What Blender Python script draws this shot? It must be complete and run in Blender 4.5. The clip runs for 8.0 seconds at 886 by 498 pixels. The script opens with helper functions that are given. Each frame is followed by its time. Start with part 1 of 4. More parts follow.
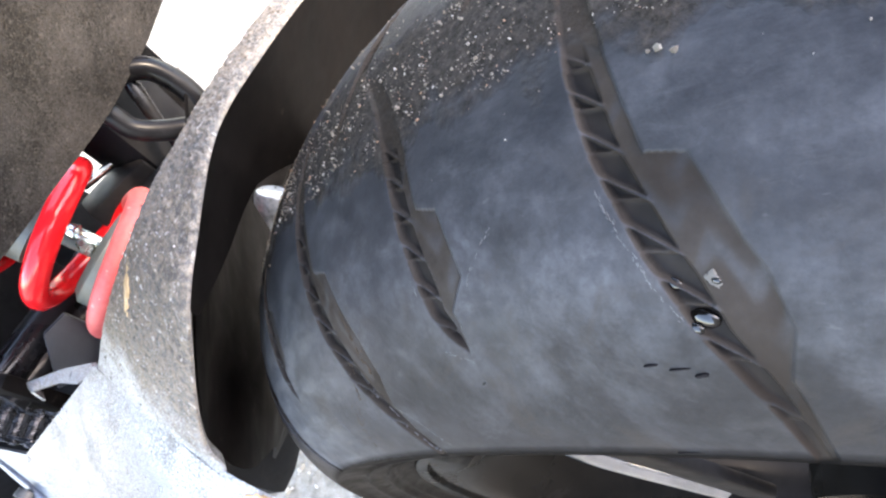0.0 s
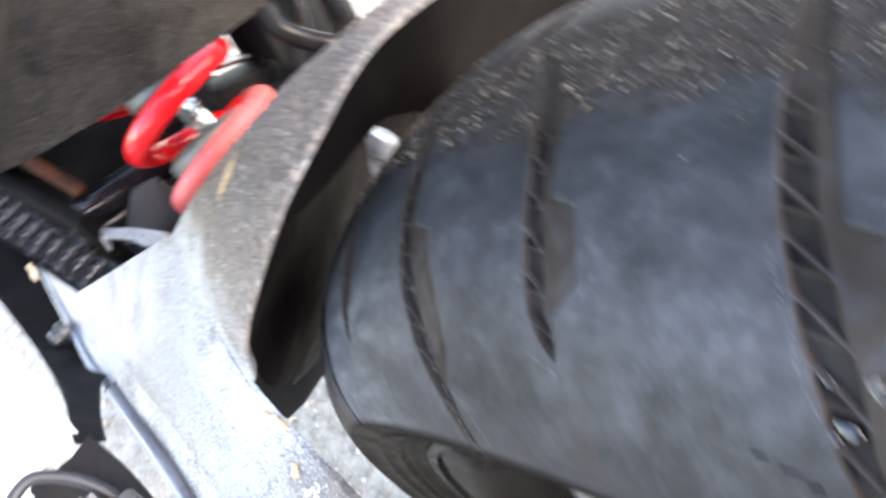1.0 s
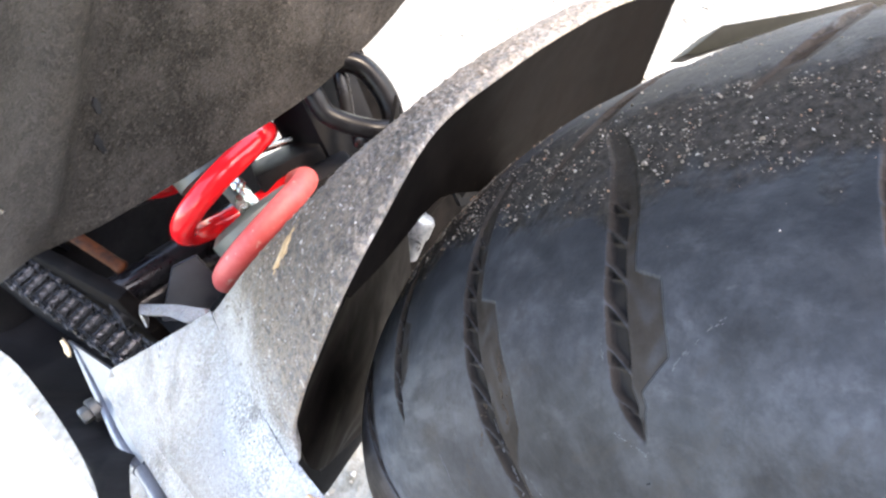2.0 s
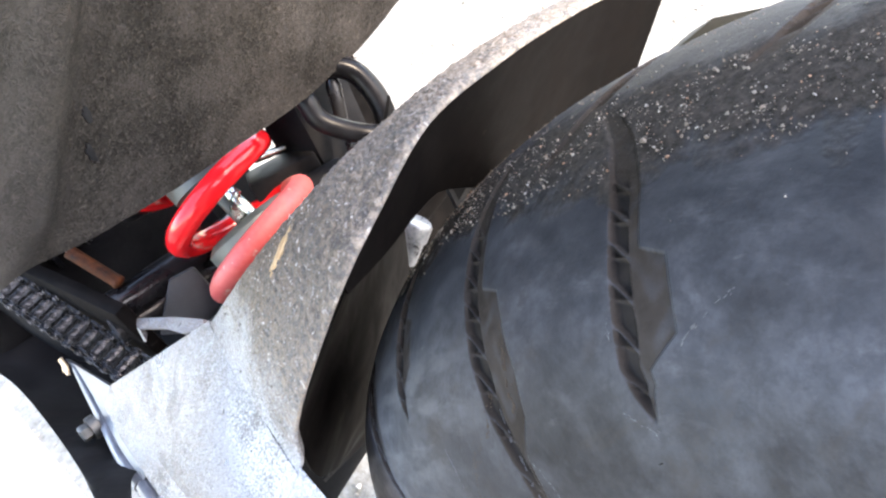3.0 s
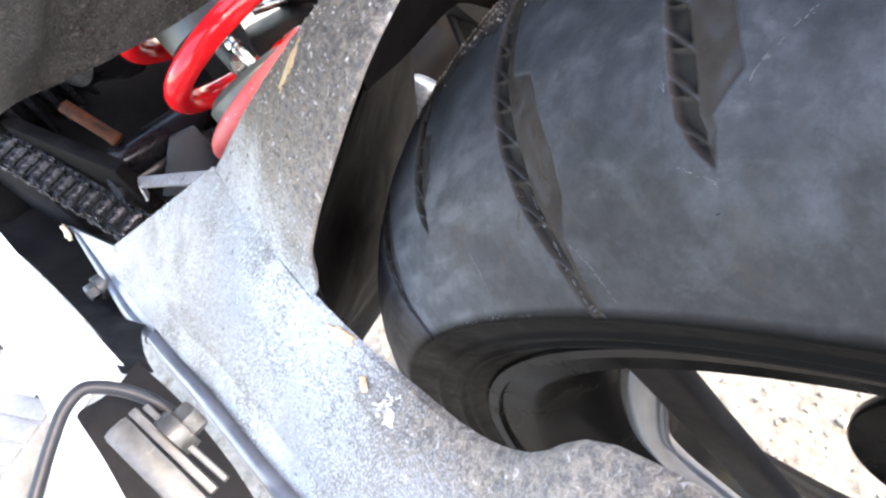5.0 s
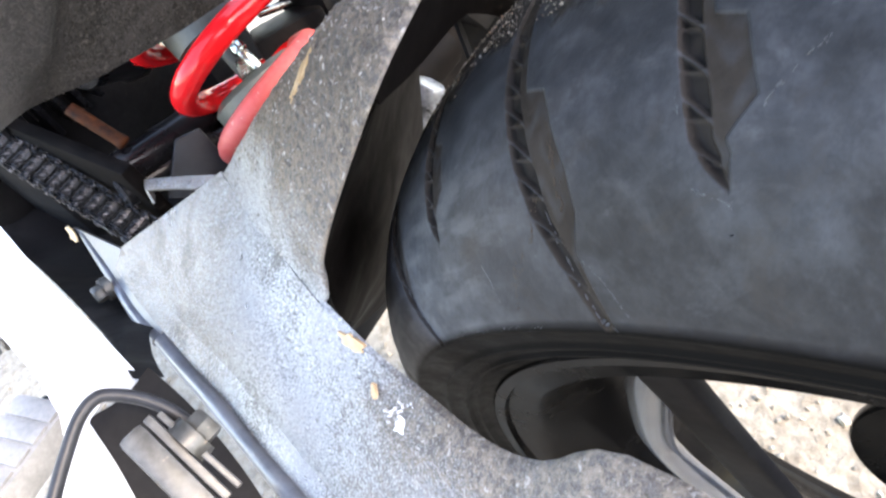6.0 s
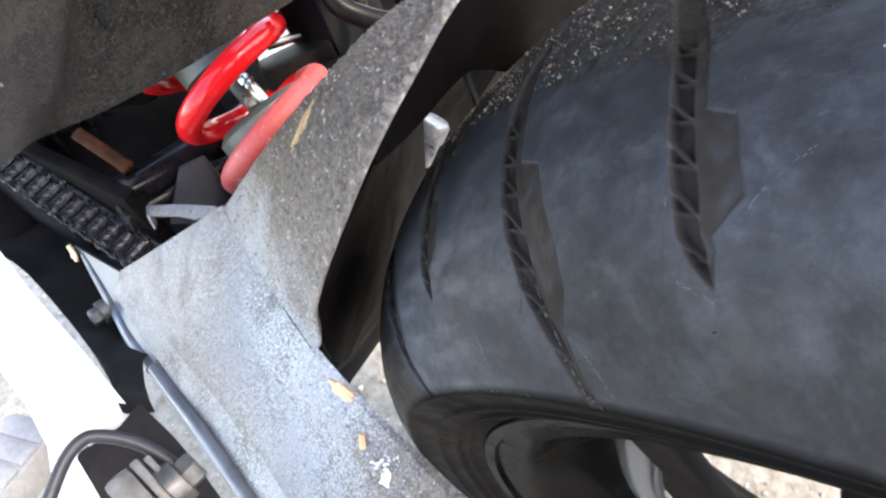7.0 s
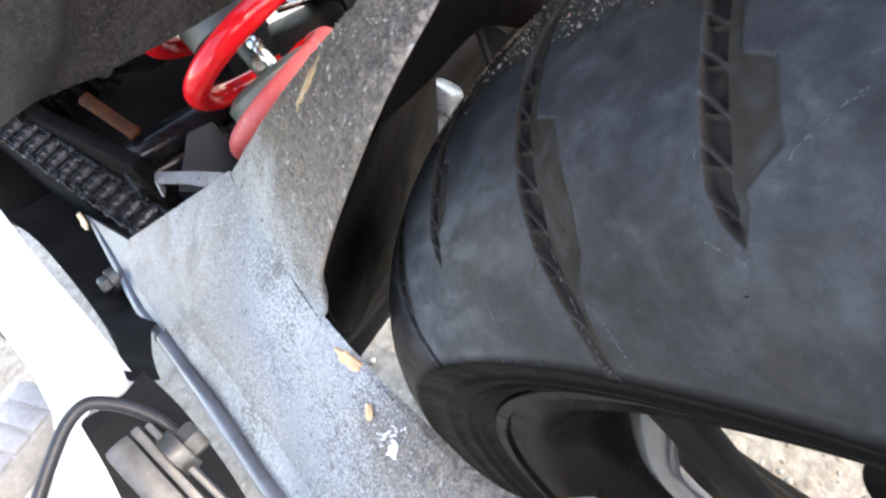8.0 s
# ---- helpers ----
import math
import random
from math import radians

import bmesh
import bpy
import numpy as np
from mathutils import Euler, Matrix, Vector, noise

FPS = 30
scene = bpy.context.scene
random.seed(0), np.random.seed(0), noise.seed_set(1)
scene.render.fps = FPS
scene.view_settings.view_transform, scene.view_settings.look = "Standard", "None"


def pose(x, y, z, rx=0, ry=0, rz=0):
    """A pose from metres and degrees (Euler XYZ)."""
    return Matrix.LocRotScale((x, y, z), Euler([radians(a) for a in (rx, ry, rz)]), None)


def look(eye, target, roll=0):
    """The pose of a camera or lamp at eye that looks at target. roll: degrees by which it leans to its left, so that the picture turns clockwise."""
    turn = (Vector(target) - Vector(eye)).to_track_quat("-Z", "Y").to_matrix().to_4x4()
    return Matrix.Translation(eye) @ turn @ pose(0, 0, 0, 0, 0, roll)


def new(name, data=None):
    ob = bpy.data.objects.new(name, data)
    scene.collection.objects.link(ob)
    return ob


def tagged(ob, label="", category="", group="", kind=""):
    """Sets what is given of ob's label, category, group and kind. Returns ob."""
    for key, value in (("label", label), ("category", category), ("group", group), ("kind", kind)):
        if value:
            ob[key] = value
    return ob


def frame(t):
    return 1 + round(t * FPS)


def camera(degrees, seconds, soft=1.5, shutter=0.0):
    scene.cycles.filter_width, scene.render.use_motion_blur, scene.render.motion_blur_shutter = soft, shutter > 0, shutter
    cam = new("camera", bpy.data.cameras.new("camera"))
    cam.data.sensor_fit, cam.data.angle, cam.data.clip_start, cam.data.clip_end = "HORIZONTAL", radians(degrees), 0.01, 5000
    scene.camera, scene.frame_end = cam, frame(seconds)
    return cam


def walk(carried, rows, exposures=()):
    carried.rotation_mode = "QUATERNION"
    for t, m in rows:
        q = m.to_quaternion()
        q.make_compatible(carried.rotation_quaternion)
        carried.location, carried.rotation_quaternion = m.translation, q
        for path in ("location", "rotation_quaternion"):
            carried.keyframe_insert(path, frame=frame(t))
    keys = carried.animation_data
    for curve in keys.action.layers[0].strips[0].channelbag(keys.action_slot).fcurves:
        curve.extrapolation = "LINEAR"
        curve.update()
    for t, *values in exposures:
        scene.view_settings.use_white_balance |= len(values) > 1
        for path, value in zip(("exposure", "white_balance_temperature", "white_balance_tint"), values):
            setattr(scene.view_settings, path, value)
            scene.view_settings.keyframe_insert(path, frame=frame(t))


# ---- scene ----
cam = camera(66.82, 8.0, soft=2.3, shutter=0.8)
ROWS = [
    (0.00, -0.10887, 0.07768, 0.70348, 28.824, 20.642, -80.140),
    (0.50, -0.10739, 0.07647, 0.70332, 28.900, 21.142, -79.268),
    (0.80, -0.11159, 0.08485, 0.70003, 30.133, 18.212, -71.480),
    (1.00, -0.11015, 0.09159, 0.69677, 34.430, 14.453, -58.656),
    (1.20, -0.11408, 0.09608, 0.69607, 37.942, 13.877, -54.349),
    (1.50, -0.12214, 0.10314, 0.69439, 41.562, 14.800, -53.536),
    (2.00, -0.11877, 0.10231, 0.69715, 42.226, 14.987, -57.011),
    (2.20, -0.12127, 0.10217, 0.69600, 42.289, 15.600, -57.805),
    (3.30, -0.12172, 0.10318, 0.68978, 42.834, 16.264, -58.653),
    (3.50, -0.12331, 0.10516, 0.68883, 42.209, 16.271, -58.595),
    (4.00, -0.12477, 0.10524, 0.68553, 40.152, 15.779, -58.301),
    (4.30, -0.13543, 0.10514, 0.67586, 38.457, 15.472, -58.131),
    (4.50, -0.14349, 0.10594, 0.66673, 37.128, 15.281, -57.732),
    (4.70, -0.14235, 0.10595, 0.66637, 35.926, 15.694, -58.095),
    (5.80, -0.14248, 0.10981, 0.67185, 34.325, 15.747, -58.382),
    (6.00, -0.14146, 0.10968, 0.67268, 34.531, 15.771, -58.411),
    (6.50, -0.13883, 0.11668, 0.68185, 35.944, 14.766, -56.941),
    (7.00, -0.13159, 0.11045, 0.67970, 36.622, 14.606, -56.385),
    (7.50, -0.13305, 0.11409, 0.67490, 36.110, 15.015, -55.875),
    (8.00, -0.12984, 0.11306, 0.67011, 34.823, 15.353, -55.252),
]
EXPOSURES = [(0.0, 4.5, 8000, 15), (1.2, 4.45, 8000, 15), (2.2, 4.3, 8000, 15), (4.5, 4.4, 8000, 15), (6.0, 4.05, 8000, 14), (8.0, 3.83, 8000, 14)]
walk(cam, [(t, pose(x, y, z, rx, ry, rz)) for t, x, y, z, rx, ry, rz in ROWS], EXPOSURES)

# ---- light ----
world = bpy.data.worlds.new("sky")
scene.world = world
world.use_nodes = True
sky = world.node_tree.nodes.new("ShaderNodeTexSky")
sky.sky_type, sky.sun_disc = "NISHITA", False
sky.sun_elevation, sky.sun_rotation = radians(49), radians(170.5)
world.node_tree.links.new(sky.outputs[0], world.node_tree.nodes["Background"].inputs[0])
world.node_tree.nodes["Background"].inputs[1].default_value = 0.15
sun = new("sun", bpy.data.lights.new("sun", "SUN"))
sun.data.energy, sun.data.angle, sun.data.color = 0.5, radians(10), (1.0, 0.94, 0.85)
sun.matrix_world = look((1.0, -6.0, 7.0), (0, 0, 0))


# ---- materials ----
def nodes_of(name):
    m = bpy.data.materials.new(name)
    m.use_nodes = True
    return m, m.node_tree.nodes, m.node_tree.links, m.node_tree.nodes["Principled BSDF"]


def noise_node(N, L, co, scale, detail=6, rough=0.6, dist=0.0):
    n = N.new("ShaderNodeTexNoise")
    n.inputs["Scale"].default_value, n.inputs["Detail"].default_value = scale, detail
    n.inputs["Roughness"].default_value, n.inputs["Distortion"].default_value = rough, dist
    L.new(co, n.inputs["Vector"])
    return n.outputs["Fac"]


def ramp(N, L, fac, lo, hi, a=0.0, b=1.0):
    r = N.new("ShaderNodeMapRange")
    r.inputs["From Min"].default_value, r.inputs["From Max"].default_value = lo, hi
    r.inputs["To Min"].default_value, r.inputs["To Max"].default_value = a, b
    L.new(fac, r.inputs["Value"])
    return r.outputs["Result"]


def mix(N, L, fac, a, b):
    m = N.new("ShaderNodeMix")
    m.data_type = "RGBA"
    for sock, v in ((m.inputs["Factor"], fac), (m.inputs["A"], a), (m.inputs["B"], b)):
        if isinstance(v, bpy.types.NodeSocket):
            L.new(v, sock)
        else:
            sock.default_value = v if isinstance(v, float) else (*v, 1)
    return m.outputs["Result"]


def times(N, L, a, b, op="MULTIPLY"):
    m = N.new("ShaderNodeMath")
    m.operation = op
    for sock, v in ((m.inputs[0], a), (m.inputs[1], b)):
        if isinstance(v, bpy.types.NodeSocket):
            L.new(v, sock)
        else:
            sock.default_value = v
    return m.outputs[0]


def bump(N, L, B, height, strength, dist, prior=None):
    b = N.new("ShaderNodeBump")
    b.inputs["Strength"].default_value, b.inputs["Distance"].default_value = strength, dist
    L.new(height, b.inputs["Height"])
    if prior:
        L.new(prior, b.inputs["Normal"])
    L.new(b.outputs[0], B.inputs["Normal"])
    return b.outputs[0]


def coords(N):
    return N.new("ShaderNodeTexCoord").outputs["Object"]


def worn(name, dark, light, grain=300.0, patch=25.0, rough=(0.4, 0.7), metal=0.0, relief=0.25, depth=0.0006, speck=None, specks=0.66, gloss=0.5):
    """A surface with broad patches, fine grain, relief and, where given, a scatter of specks."""
    m, N, L, B = nodes_of(name)
    co = coords(N)
    broad = noise_node(N, L, co, patch, 5, 0.6, 0.4)
    fine = noise_node(N, L, co, grain, 4, 0.65)
    f = times(N, L, times(N, L, broad, 0.65), times(N, L, fine, 0.35), "ADD")
    col = mix(N, L, ramp(N, L, f, 0.38, 0.62), dark, light)
    if speck:
        s = ramp(N, L, noise_node(N, L, co, grain * 0.55, 2, 0.5), specks, specks + 0.05)
        col = mix(N, L, s, col, speck)
    L.new(col, B.inputs["Base Color"])
    L.new(ramp(N, L, broad, 0.35, 0.65, *rough), B.inputs["Roughness"])
    B.inputs["Metallic"].default_value = metal
    B.inputs["Specular IOR Level"].default_value = gloss
    bump(N, L, B, fine, relief, depth)
    return m


def rubber_material():
    m, N, L, B = nodes_of("tyre_rubber")
    co = coords(N)
    sep = N.new("ShaderNodeSeparateXYZ")
    L.new(co, sep.inputs[0])
    smear = noise_node(N, L, co, 30, 6, 0.62, 0.25)
    fine = noise_node(N, L, co, 700, 3, 0.7)
    drag = N.new("ShaderNodeMapping")
    drag.inputs["Scale"].default_value = (1.0, 0.35, 0.6)
    drag.inputs["Rotation"].default_value = (0.4, 0.0, 0.3)
    L.new(co, drag.inputs["Vector"])
    scuff = noise_node(N, L, drag.outputs["Vector"], 150, 6, 0.72, 0.35)
    scratch = noise_node(N, L, drag.outputs["Vector"], 520, 3, 0.6, 0.6)
    col = mix(N, L, ramp(N, L, smear, 0.36, 0.66), (0.036, 0.0385, 0.0440), (0.072, 0.0768, 0.0860))
    col = mix(N, L, ramp(N, L, scuff, 0.54, 0.72, 0.0, 0.6), col, (0.094, 0.099, 0.108))
    col = mix(N, L, ramp(N, L, scratch, 0.68, 0.74, 0.0, 0.35), col, (0.13, 0.133, 0.138))
    mottle = noise_node(N, L, co, 260, 4, 0.7)
    col = mix(N, L, ramp(N, L, mottle, 0.42, 0.62, 0.0, 0.5), col, (0.022, 0.0235, 0.027))
    spots = ramp(N, L, noise_node(N, L, co, 110, 3, 0.6), 0.66, 0.72, 0.0, 0.35)
    col = mix(N, L, spots, col, (0.085, 0.088, 0.094))
    # a blacker band between the crown and the scuffed shoulder, stronger towards the rear
    side = N.new("ShaderNodeMath")
    side.operation = "ABSOLUTE"
    L.new(sep.outputs["X"], side.inputs[0])
    band = ramp(N, L, times(N, L, side.outputs[0], ramp(N, L, smear, 0.3, 0.7, -0.010, 0.010), "ADD"), 0.056, 0.028)
    col = mix(N, L, times(N, L, band, ramp(N, L, sep.outputs["Y"], 0.125, 0.085, 0.75, 0.95)), col, mix(N, L, ramp(N, L, scuff, 0.4, 0.7), (0.0115, 0.0127, 0.0148), (0.029, 0.0308, 0.0345)))
    # brown road dirt low on the shoulder, darkened rearward for the weaker light there
    film = ramp(N, L, times(N, L, side.outputs[0], ramp(N, L, noise_node(N, L, co, 26, 5, 0.65, 0.6), 0.3, 0.7, -0.016, 0.016), "ADD"), 0.050, 0.078)
    film = times(N, L, film, ramp(N, L, sep.outputs["Y"], 0.225, 0.150, 0.03, 1.0))
    col = mix(N, L, times(N, L, film, 0.78), col, mix(N, L, ramp(N, L, scuff, 0.4, 0.7), (0.0150, 0.0139, 0.0127), (0.026, 0.0240, 0.0220)))
    tan = ramp(N, L, noise_node(N, L, co, 62, 5, 0.65, 0.8), 0.54, 0.68, 0.0, 0.55)
    col = mix(N, L, times(N, L, tan, ramp(N, L, side.outputs[0], 0.035, 0.055)), col, (0.034, 0.0300, 0.0268))
    # pale scuff streaks round the front of the shoulder, painting in its sheen bands
    sheen_map = N.new("ShaderNodeMapping")
    sheen_map.inputs["Scale"].default_value = (1.0, 0.16, 0.16)
    L.new(co, sheen_map.inputs["Vector"])
    scuff_sheen = ramp(N, L, noise_node(N, L, sheen_map.outputs["Vector"], 190, 4, 0.6, 0.3), 0.47, 0.62)
    scuff_sheen = times(N, L, times(N, L, scuff_sheen, ramp(N, L, side.outputs[0], 0.046, 0.062)), ramp(N, L, sep.outputs["Y"], 0.165, 0.215, 0.0, 0.75))
    col = mix(N, L, scuff_sheen, col, (0.105, 0.108, 0.114))
    # the crown keeps dried mud where nothing rubs it
    edge = times(N, L, sep.outputs["X"], times(N, L, ramp(N, L, noise_node(N, L, co, 55, 4, 0.6), 0.3, 0.7, -0.009, 0.009), -0.0005, "ADD"), "ADD")
    mud = ramp(N, L, edge, -0.0235, -0.0165)
    far_edge = times(N, L, sep.outputs["X"], ramp(N, L, noise_node(N, L, co, 70, 4, 0.6), 0.3, 0.7, -0.006, 0.006), "ADD")
    mud = times(N, L, mud, ramp(N, L, far_edge, 0.019, 0.010, 0.35, 1.0))
    mudcol = mix(N, L, ramp(N, L, noise_node(N, L, co, 420, 5, 0.75), 0.35, 0.65), (0.012, 0.0107, 0.0094), (0.047, 0.0408, 0.035))
    col = mix(N, L, times(N, L, mud, 0.88), col, mudcol)
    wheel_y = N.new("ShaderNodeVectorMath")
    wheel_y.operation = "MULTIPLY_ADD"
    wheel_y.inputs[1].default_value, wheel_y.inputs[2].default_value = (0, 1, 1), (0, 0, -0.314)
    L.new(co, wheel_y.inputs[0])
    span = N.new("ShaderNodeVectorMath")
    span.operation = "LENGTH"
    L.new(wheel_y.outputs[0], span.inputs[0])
    # clean black sidewall, blackened further to offset light bounced off the ground
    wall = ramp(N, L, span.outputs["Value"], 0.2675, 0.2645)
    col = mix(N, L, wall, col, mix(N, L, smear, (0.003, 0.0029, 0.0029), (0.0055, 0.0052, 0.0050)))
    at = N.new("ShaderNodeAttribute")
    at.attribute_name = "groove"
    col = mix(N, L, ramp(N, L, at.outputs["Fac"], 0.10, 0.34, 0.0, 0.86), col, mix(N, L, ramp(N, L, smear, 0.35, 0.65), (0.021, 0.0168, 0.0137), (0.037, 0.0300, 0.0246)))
    # near-black along the saw-cut strip paints in its undercut shade
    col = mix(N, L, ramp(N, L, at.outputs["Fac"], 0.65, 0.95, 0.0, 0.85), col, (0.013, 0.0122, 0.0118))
    L.new(col, B.inputs["Base Color"])
    L.new(times(N, L, ramp(N, L, scuff, 0.35, 0.7, 0.42, 0.60), times(N, L, mud, 0.3), "ADD"), B.inputs["Roughness"])
    dull = times(N, L, times(N, L, times(N, L, mud, 0.9), times(N, L, times(N, L, wall, 0.85), times(N, L, film, 0.75), "ADD"), "ADD"), times(N, L, times(N, L, band, 0.45), ramp(N, L, at.outputs["Fac"], 0.1, 0.45, 0.0, 0.7), "ADD"), "ADD")
    L.new(ramp(N, L, dull, 0.0, 1.0, 0.19, 0.02), B.inputs["Specular IOR Level"])
    h2 = times(N, L, noise_node(N, L, co, 420, 5, 0.75), ramp(N, L, mud, 0, 1, 0.15, 1.4))
    b1 = bump(N, L, B, fine, 0.15, 0.0003)
    b2 = bump(N, L, B, scuff, 0.06, 0.0005, b1)
    bump(N, L, B, h2, 0.7, 0.0009, b2)
    return m


def arm_material():
    """Grey painted steel under a crust of dust, with pale scratches and stone chips."""
    m, N, L, B = nodes_of("dusty_grey_paint")
    co = coords(N)
    broad = noise_node(N, L, co, 22, 5, 0.6, 0.5)
    mid = noise_node(N, L, co, 330, 6, 0.75, 0.4)
    fine = noise_node(N, L, co, 1400, 4, 0.8)
    run = N.new("ShaderNodeMapping")
    run.inputs["Rotation"].default_value = (0.5, 0.2, 0.3)
    run.inputs["Scale"].default_value = (1.0, 1.0, 0.4)
    L.new(co, run.inputs["Vector"])
    col = mix(N, L, ramp(N, L, broad, 0.35, 0.65), (0.31, 0.325, 0.352), (0.45, 0.468, 0.497))
    sep = N.new("ShaderNodeSeparateXYZ")
    L.new(co, sep.inputs[0])
    # crust thickens up the arch; its low start also paints in the arch's shade
    thick = times(N, L, ramp(N, L, sep.outputs["Z"], 0.478, 0.530), times(N, L, ramp(N, L, sep.outputs["Y"], 0.330, 0.43, 0.0, 0.35), ramp(N, L, sep.outputs["Y"], 0.262, 0.185, 0.0, 0.55), "ADD"), "ADD")
    cover = times(N, L, times(N, L, broad, 0.45), times(N, L, thick, 0.28), "ADD")
    # pale dry dust by the chain end, browner mud on the arch
    pale_end = ramp(N, L, sep.outputs["Y"], 0.315, 0.350)
    dusty = mix(N, L, pale_end, mix(N, L, ramp(N, L, fine, 0.35, 0.7), (0.055, 0.048, 0.042), (0.21, 0.185, 0.16)), mix(N, L, ramp(N, L, fine, 0.38, 0.62), (0.16, 0.14, 0.125), (0.50, 0.455, 0.42)))
    crust = times(N, L, ramp(N, L, times(N, L, mid, times(N, L, cover, 0.55), "ADD"), 0.68, 0.86), 0.95)
    col = mix(N, L, crust, col, dusty)
    # rear end painted darker blue-grey, as the sky's highlight fades there
    col = mix(N, L, ramp(N, L, sep.outputs["Y"], 0.262, 0.200, 0.0, 0.6), col, (0.17, 0.182, 0.205))
    grit = times(N, L, ramp(N, L, times(N, L, fine, times(N, L, mid, 0.6), "ADD"), 0.73, 0.81), ramp(N, L, sep.outputs["Y"], 0.285, 0.350, 0.0, 0.9))
    col = mix(N, L, grit, col, mix(N, L, ramp(N, L, broad, 0.42, 0.58), (0.075, 0.060, 0.048), (0.17, 0.14, 0.115)))
    powder = times(N, L, ramp(N, L, sep.outputs["Y"], 0.315, 0.375, 0.0, 0.45), ramp(N, L, mid, 0.46, 0.56))
    col = mix(N, L, powder, col, (0.47, 0.415, 0.385))
    film = ramp(N, L, cover, 0.26, 0.46, 0.0, 0.8)
    stipple = noise_node(N, L, co, 1050, 4, 0.78)
    col = mix(N, L, ramp(N, L, times(N, L, stipple, times(N, L, broad, 0.5), "ADD"), 0.760, 0.815, 0.0, 0.85), col, (0.06, 0.060, 0.062))
    col = mix(N, L, ramp(N, L, stipple, 0.425, 0.36, 0.0, 0.8), col, (0.72, 0.72, 0.72))
    col = mix(N, L, film, col, mix(N, L, ramp(N, L, mid, 0.42, 0.60), (0.052, 0.042, 0.033), (0.25, 0.205, 0.163)))
    pale = ramp(N, L, noise_node(N, L, run.outputs["Vector"], 330, 3, 0.6, 0.8), 0.63, 0.68)
    col = mix(N, L, times(N, L, pale, 0.4), col, (0.55, 0.54, 0.52))
    L.new(col, B.inputs["Base Color"])
    dull = times(N, L, times(N, L, crust, 0.3), times(N, L, film, 0.45), "ADD")
    L.new(times(N, L, ramp(N, L, broad, 0.3, 0.7, 0.27, 0.38), dull, "ADD"), B.inputs["Roughness"])
    L.new(ramp(N, L, film, 0.0, 0.8, 0.6, 0.0), B.inputs["Metallic"])
    b1 = bump(N, L, B, fine, 0.3, 0.0004)
    bump(N, L, B, mid, 0.9, 0.0012, b1)
    return m


def fender_material():
    """Black plastic under a thin wormy crust of dried mud, dustier beyond its fold."""
    m, N, L, B = nodes_of("muddy_black_plastic")
    co = coords(N)
    sep = N.new("ShaderNodeSeparateXYZ")
    L.new(co, sep.inputs[0])
    broad = noise_node(N, L, co, 32, 5, 0.6, 0.5)
    worm = noise_node(N, L, co, 460, 3, 0.6, 1.6)
    fine = noise_node(N, L, co, 1200, 3, 0.7)
    f = times(N, L, times(N, L, broad, 0.45), times(N, L, worm, 0.55), "ADD")
    col = mix(N, L, ramp(N, L, f, 0.38, 0.60), (0.0095, 0.0085, 0.0079), (0.034, 0.0303, 0.0275))
    col = mix(N, L, ramp(N, L, worm, 0.60, 0.68, 0.0, 0.55), col, (0.062, 0.054, 0.046))
    fold = times(N, L, times(N, L, sep.outputs["Z"], -0.85), sep.outputs["X"], "ADD")
    fold = times(N, L, fold, ramp(N, L, broad, 0.3, 0.7, -0.008, 0.008), "ADD")
    col = mix(N, L, ramp(N, L, fold, -0.527, -0.545, 0.0, 0.8), col, mix(N, L, ramp(N, L, f, 0.4, 0.6), (0.028, 0.0262, 0.0252), (0.052, 0.0488, 0.0465)))
    L.new(col, B.inputs["Base Color"])
    B.inputs["Roughness"].default_value, B.inputs["Specular IOR Level"].default_value = 0.85, 0.04
    bump(N, L, B, worm, 0.8, 0.0016, bump(N, L, B, fine, 0.4, 0.0005))
    return m


def grain_material(name, stops):
    m, N, L, B = nodes_of(name)
    g = N.new("ShaderNodeNewGeometry")
    r = N.new("ShaderNodeValToRGB")
    r.color_ramp.interpolation = "CONSTANT"
    for i, (p, c) in enumerate(stops):
        e = r.color_ramp.elements[i] if i < 2 else r.color_ramp.elements.new(p)
        e.position, e.color = p, (*c, 1)
    L.new(g.outputs["Random Per Island"], r.inputs["Fac"])
    n = noise_node(N, L, coords(N), 400, 3)
    L.new(mix(N, L, ramp(N, L, n, 0.3, 0.7, 0.0, 0.35), r.outputs["Color"], (0.2, 0.17, 0.14)), B.inputs["Base Color"])
    B.inputs["Roughness"].default_value = 0.8
    return m


def sand_material():
    m, N, L, B = nodes_of("sandy_ground")
    co = coords(N)
    a, b = noise_node(N, L, co, 3, 6, 0.65), noise_node(N, L, co, 60, 6, 0.7)
    v = N.new("ShaderNodeTexVoronoi")
    v.inputs["Scale"].default_value = 70
    L.new(co, v.inputs["Vector"])
    col = mix(N, L, ramp(N, L, a, 0.35, 0.65), (0.185, 0.168, 0.138), (0.265, 0.245, 0.208))
    col = mix(N, L, ramp(N, L, b, 0.4, 0.68, 0.0, 0.8), col, (0.085, 0.07, 0.052))
    col = mix(N, L, ramp(N, L, v.outputs["Distance"], 0.05, 0.4, 0.4, 0.0), col, (0.27, 0.25, 0.215))
    L.new(col, B.inputs["Base Color"])
    B.inputs["Roughness"].default_value = 0.95
    b1 = bump(N, L, B, b, 0.6, 0.01)
    bump(N, L, B, v.outputs["Distance"], 0.5, 0.006, b1)
    return m


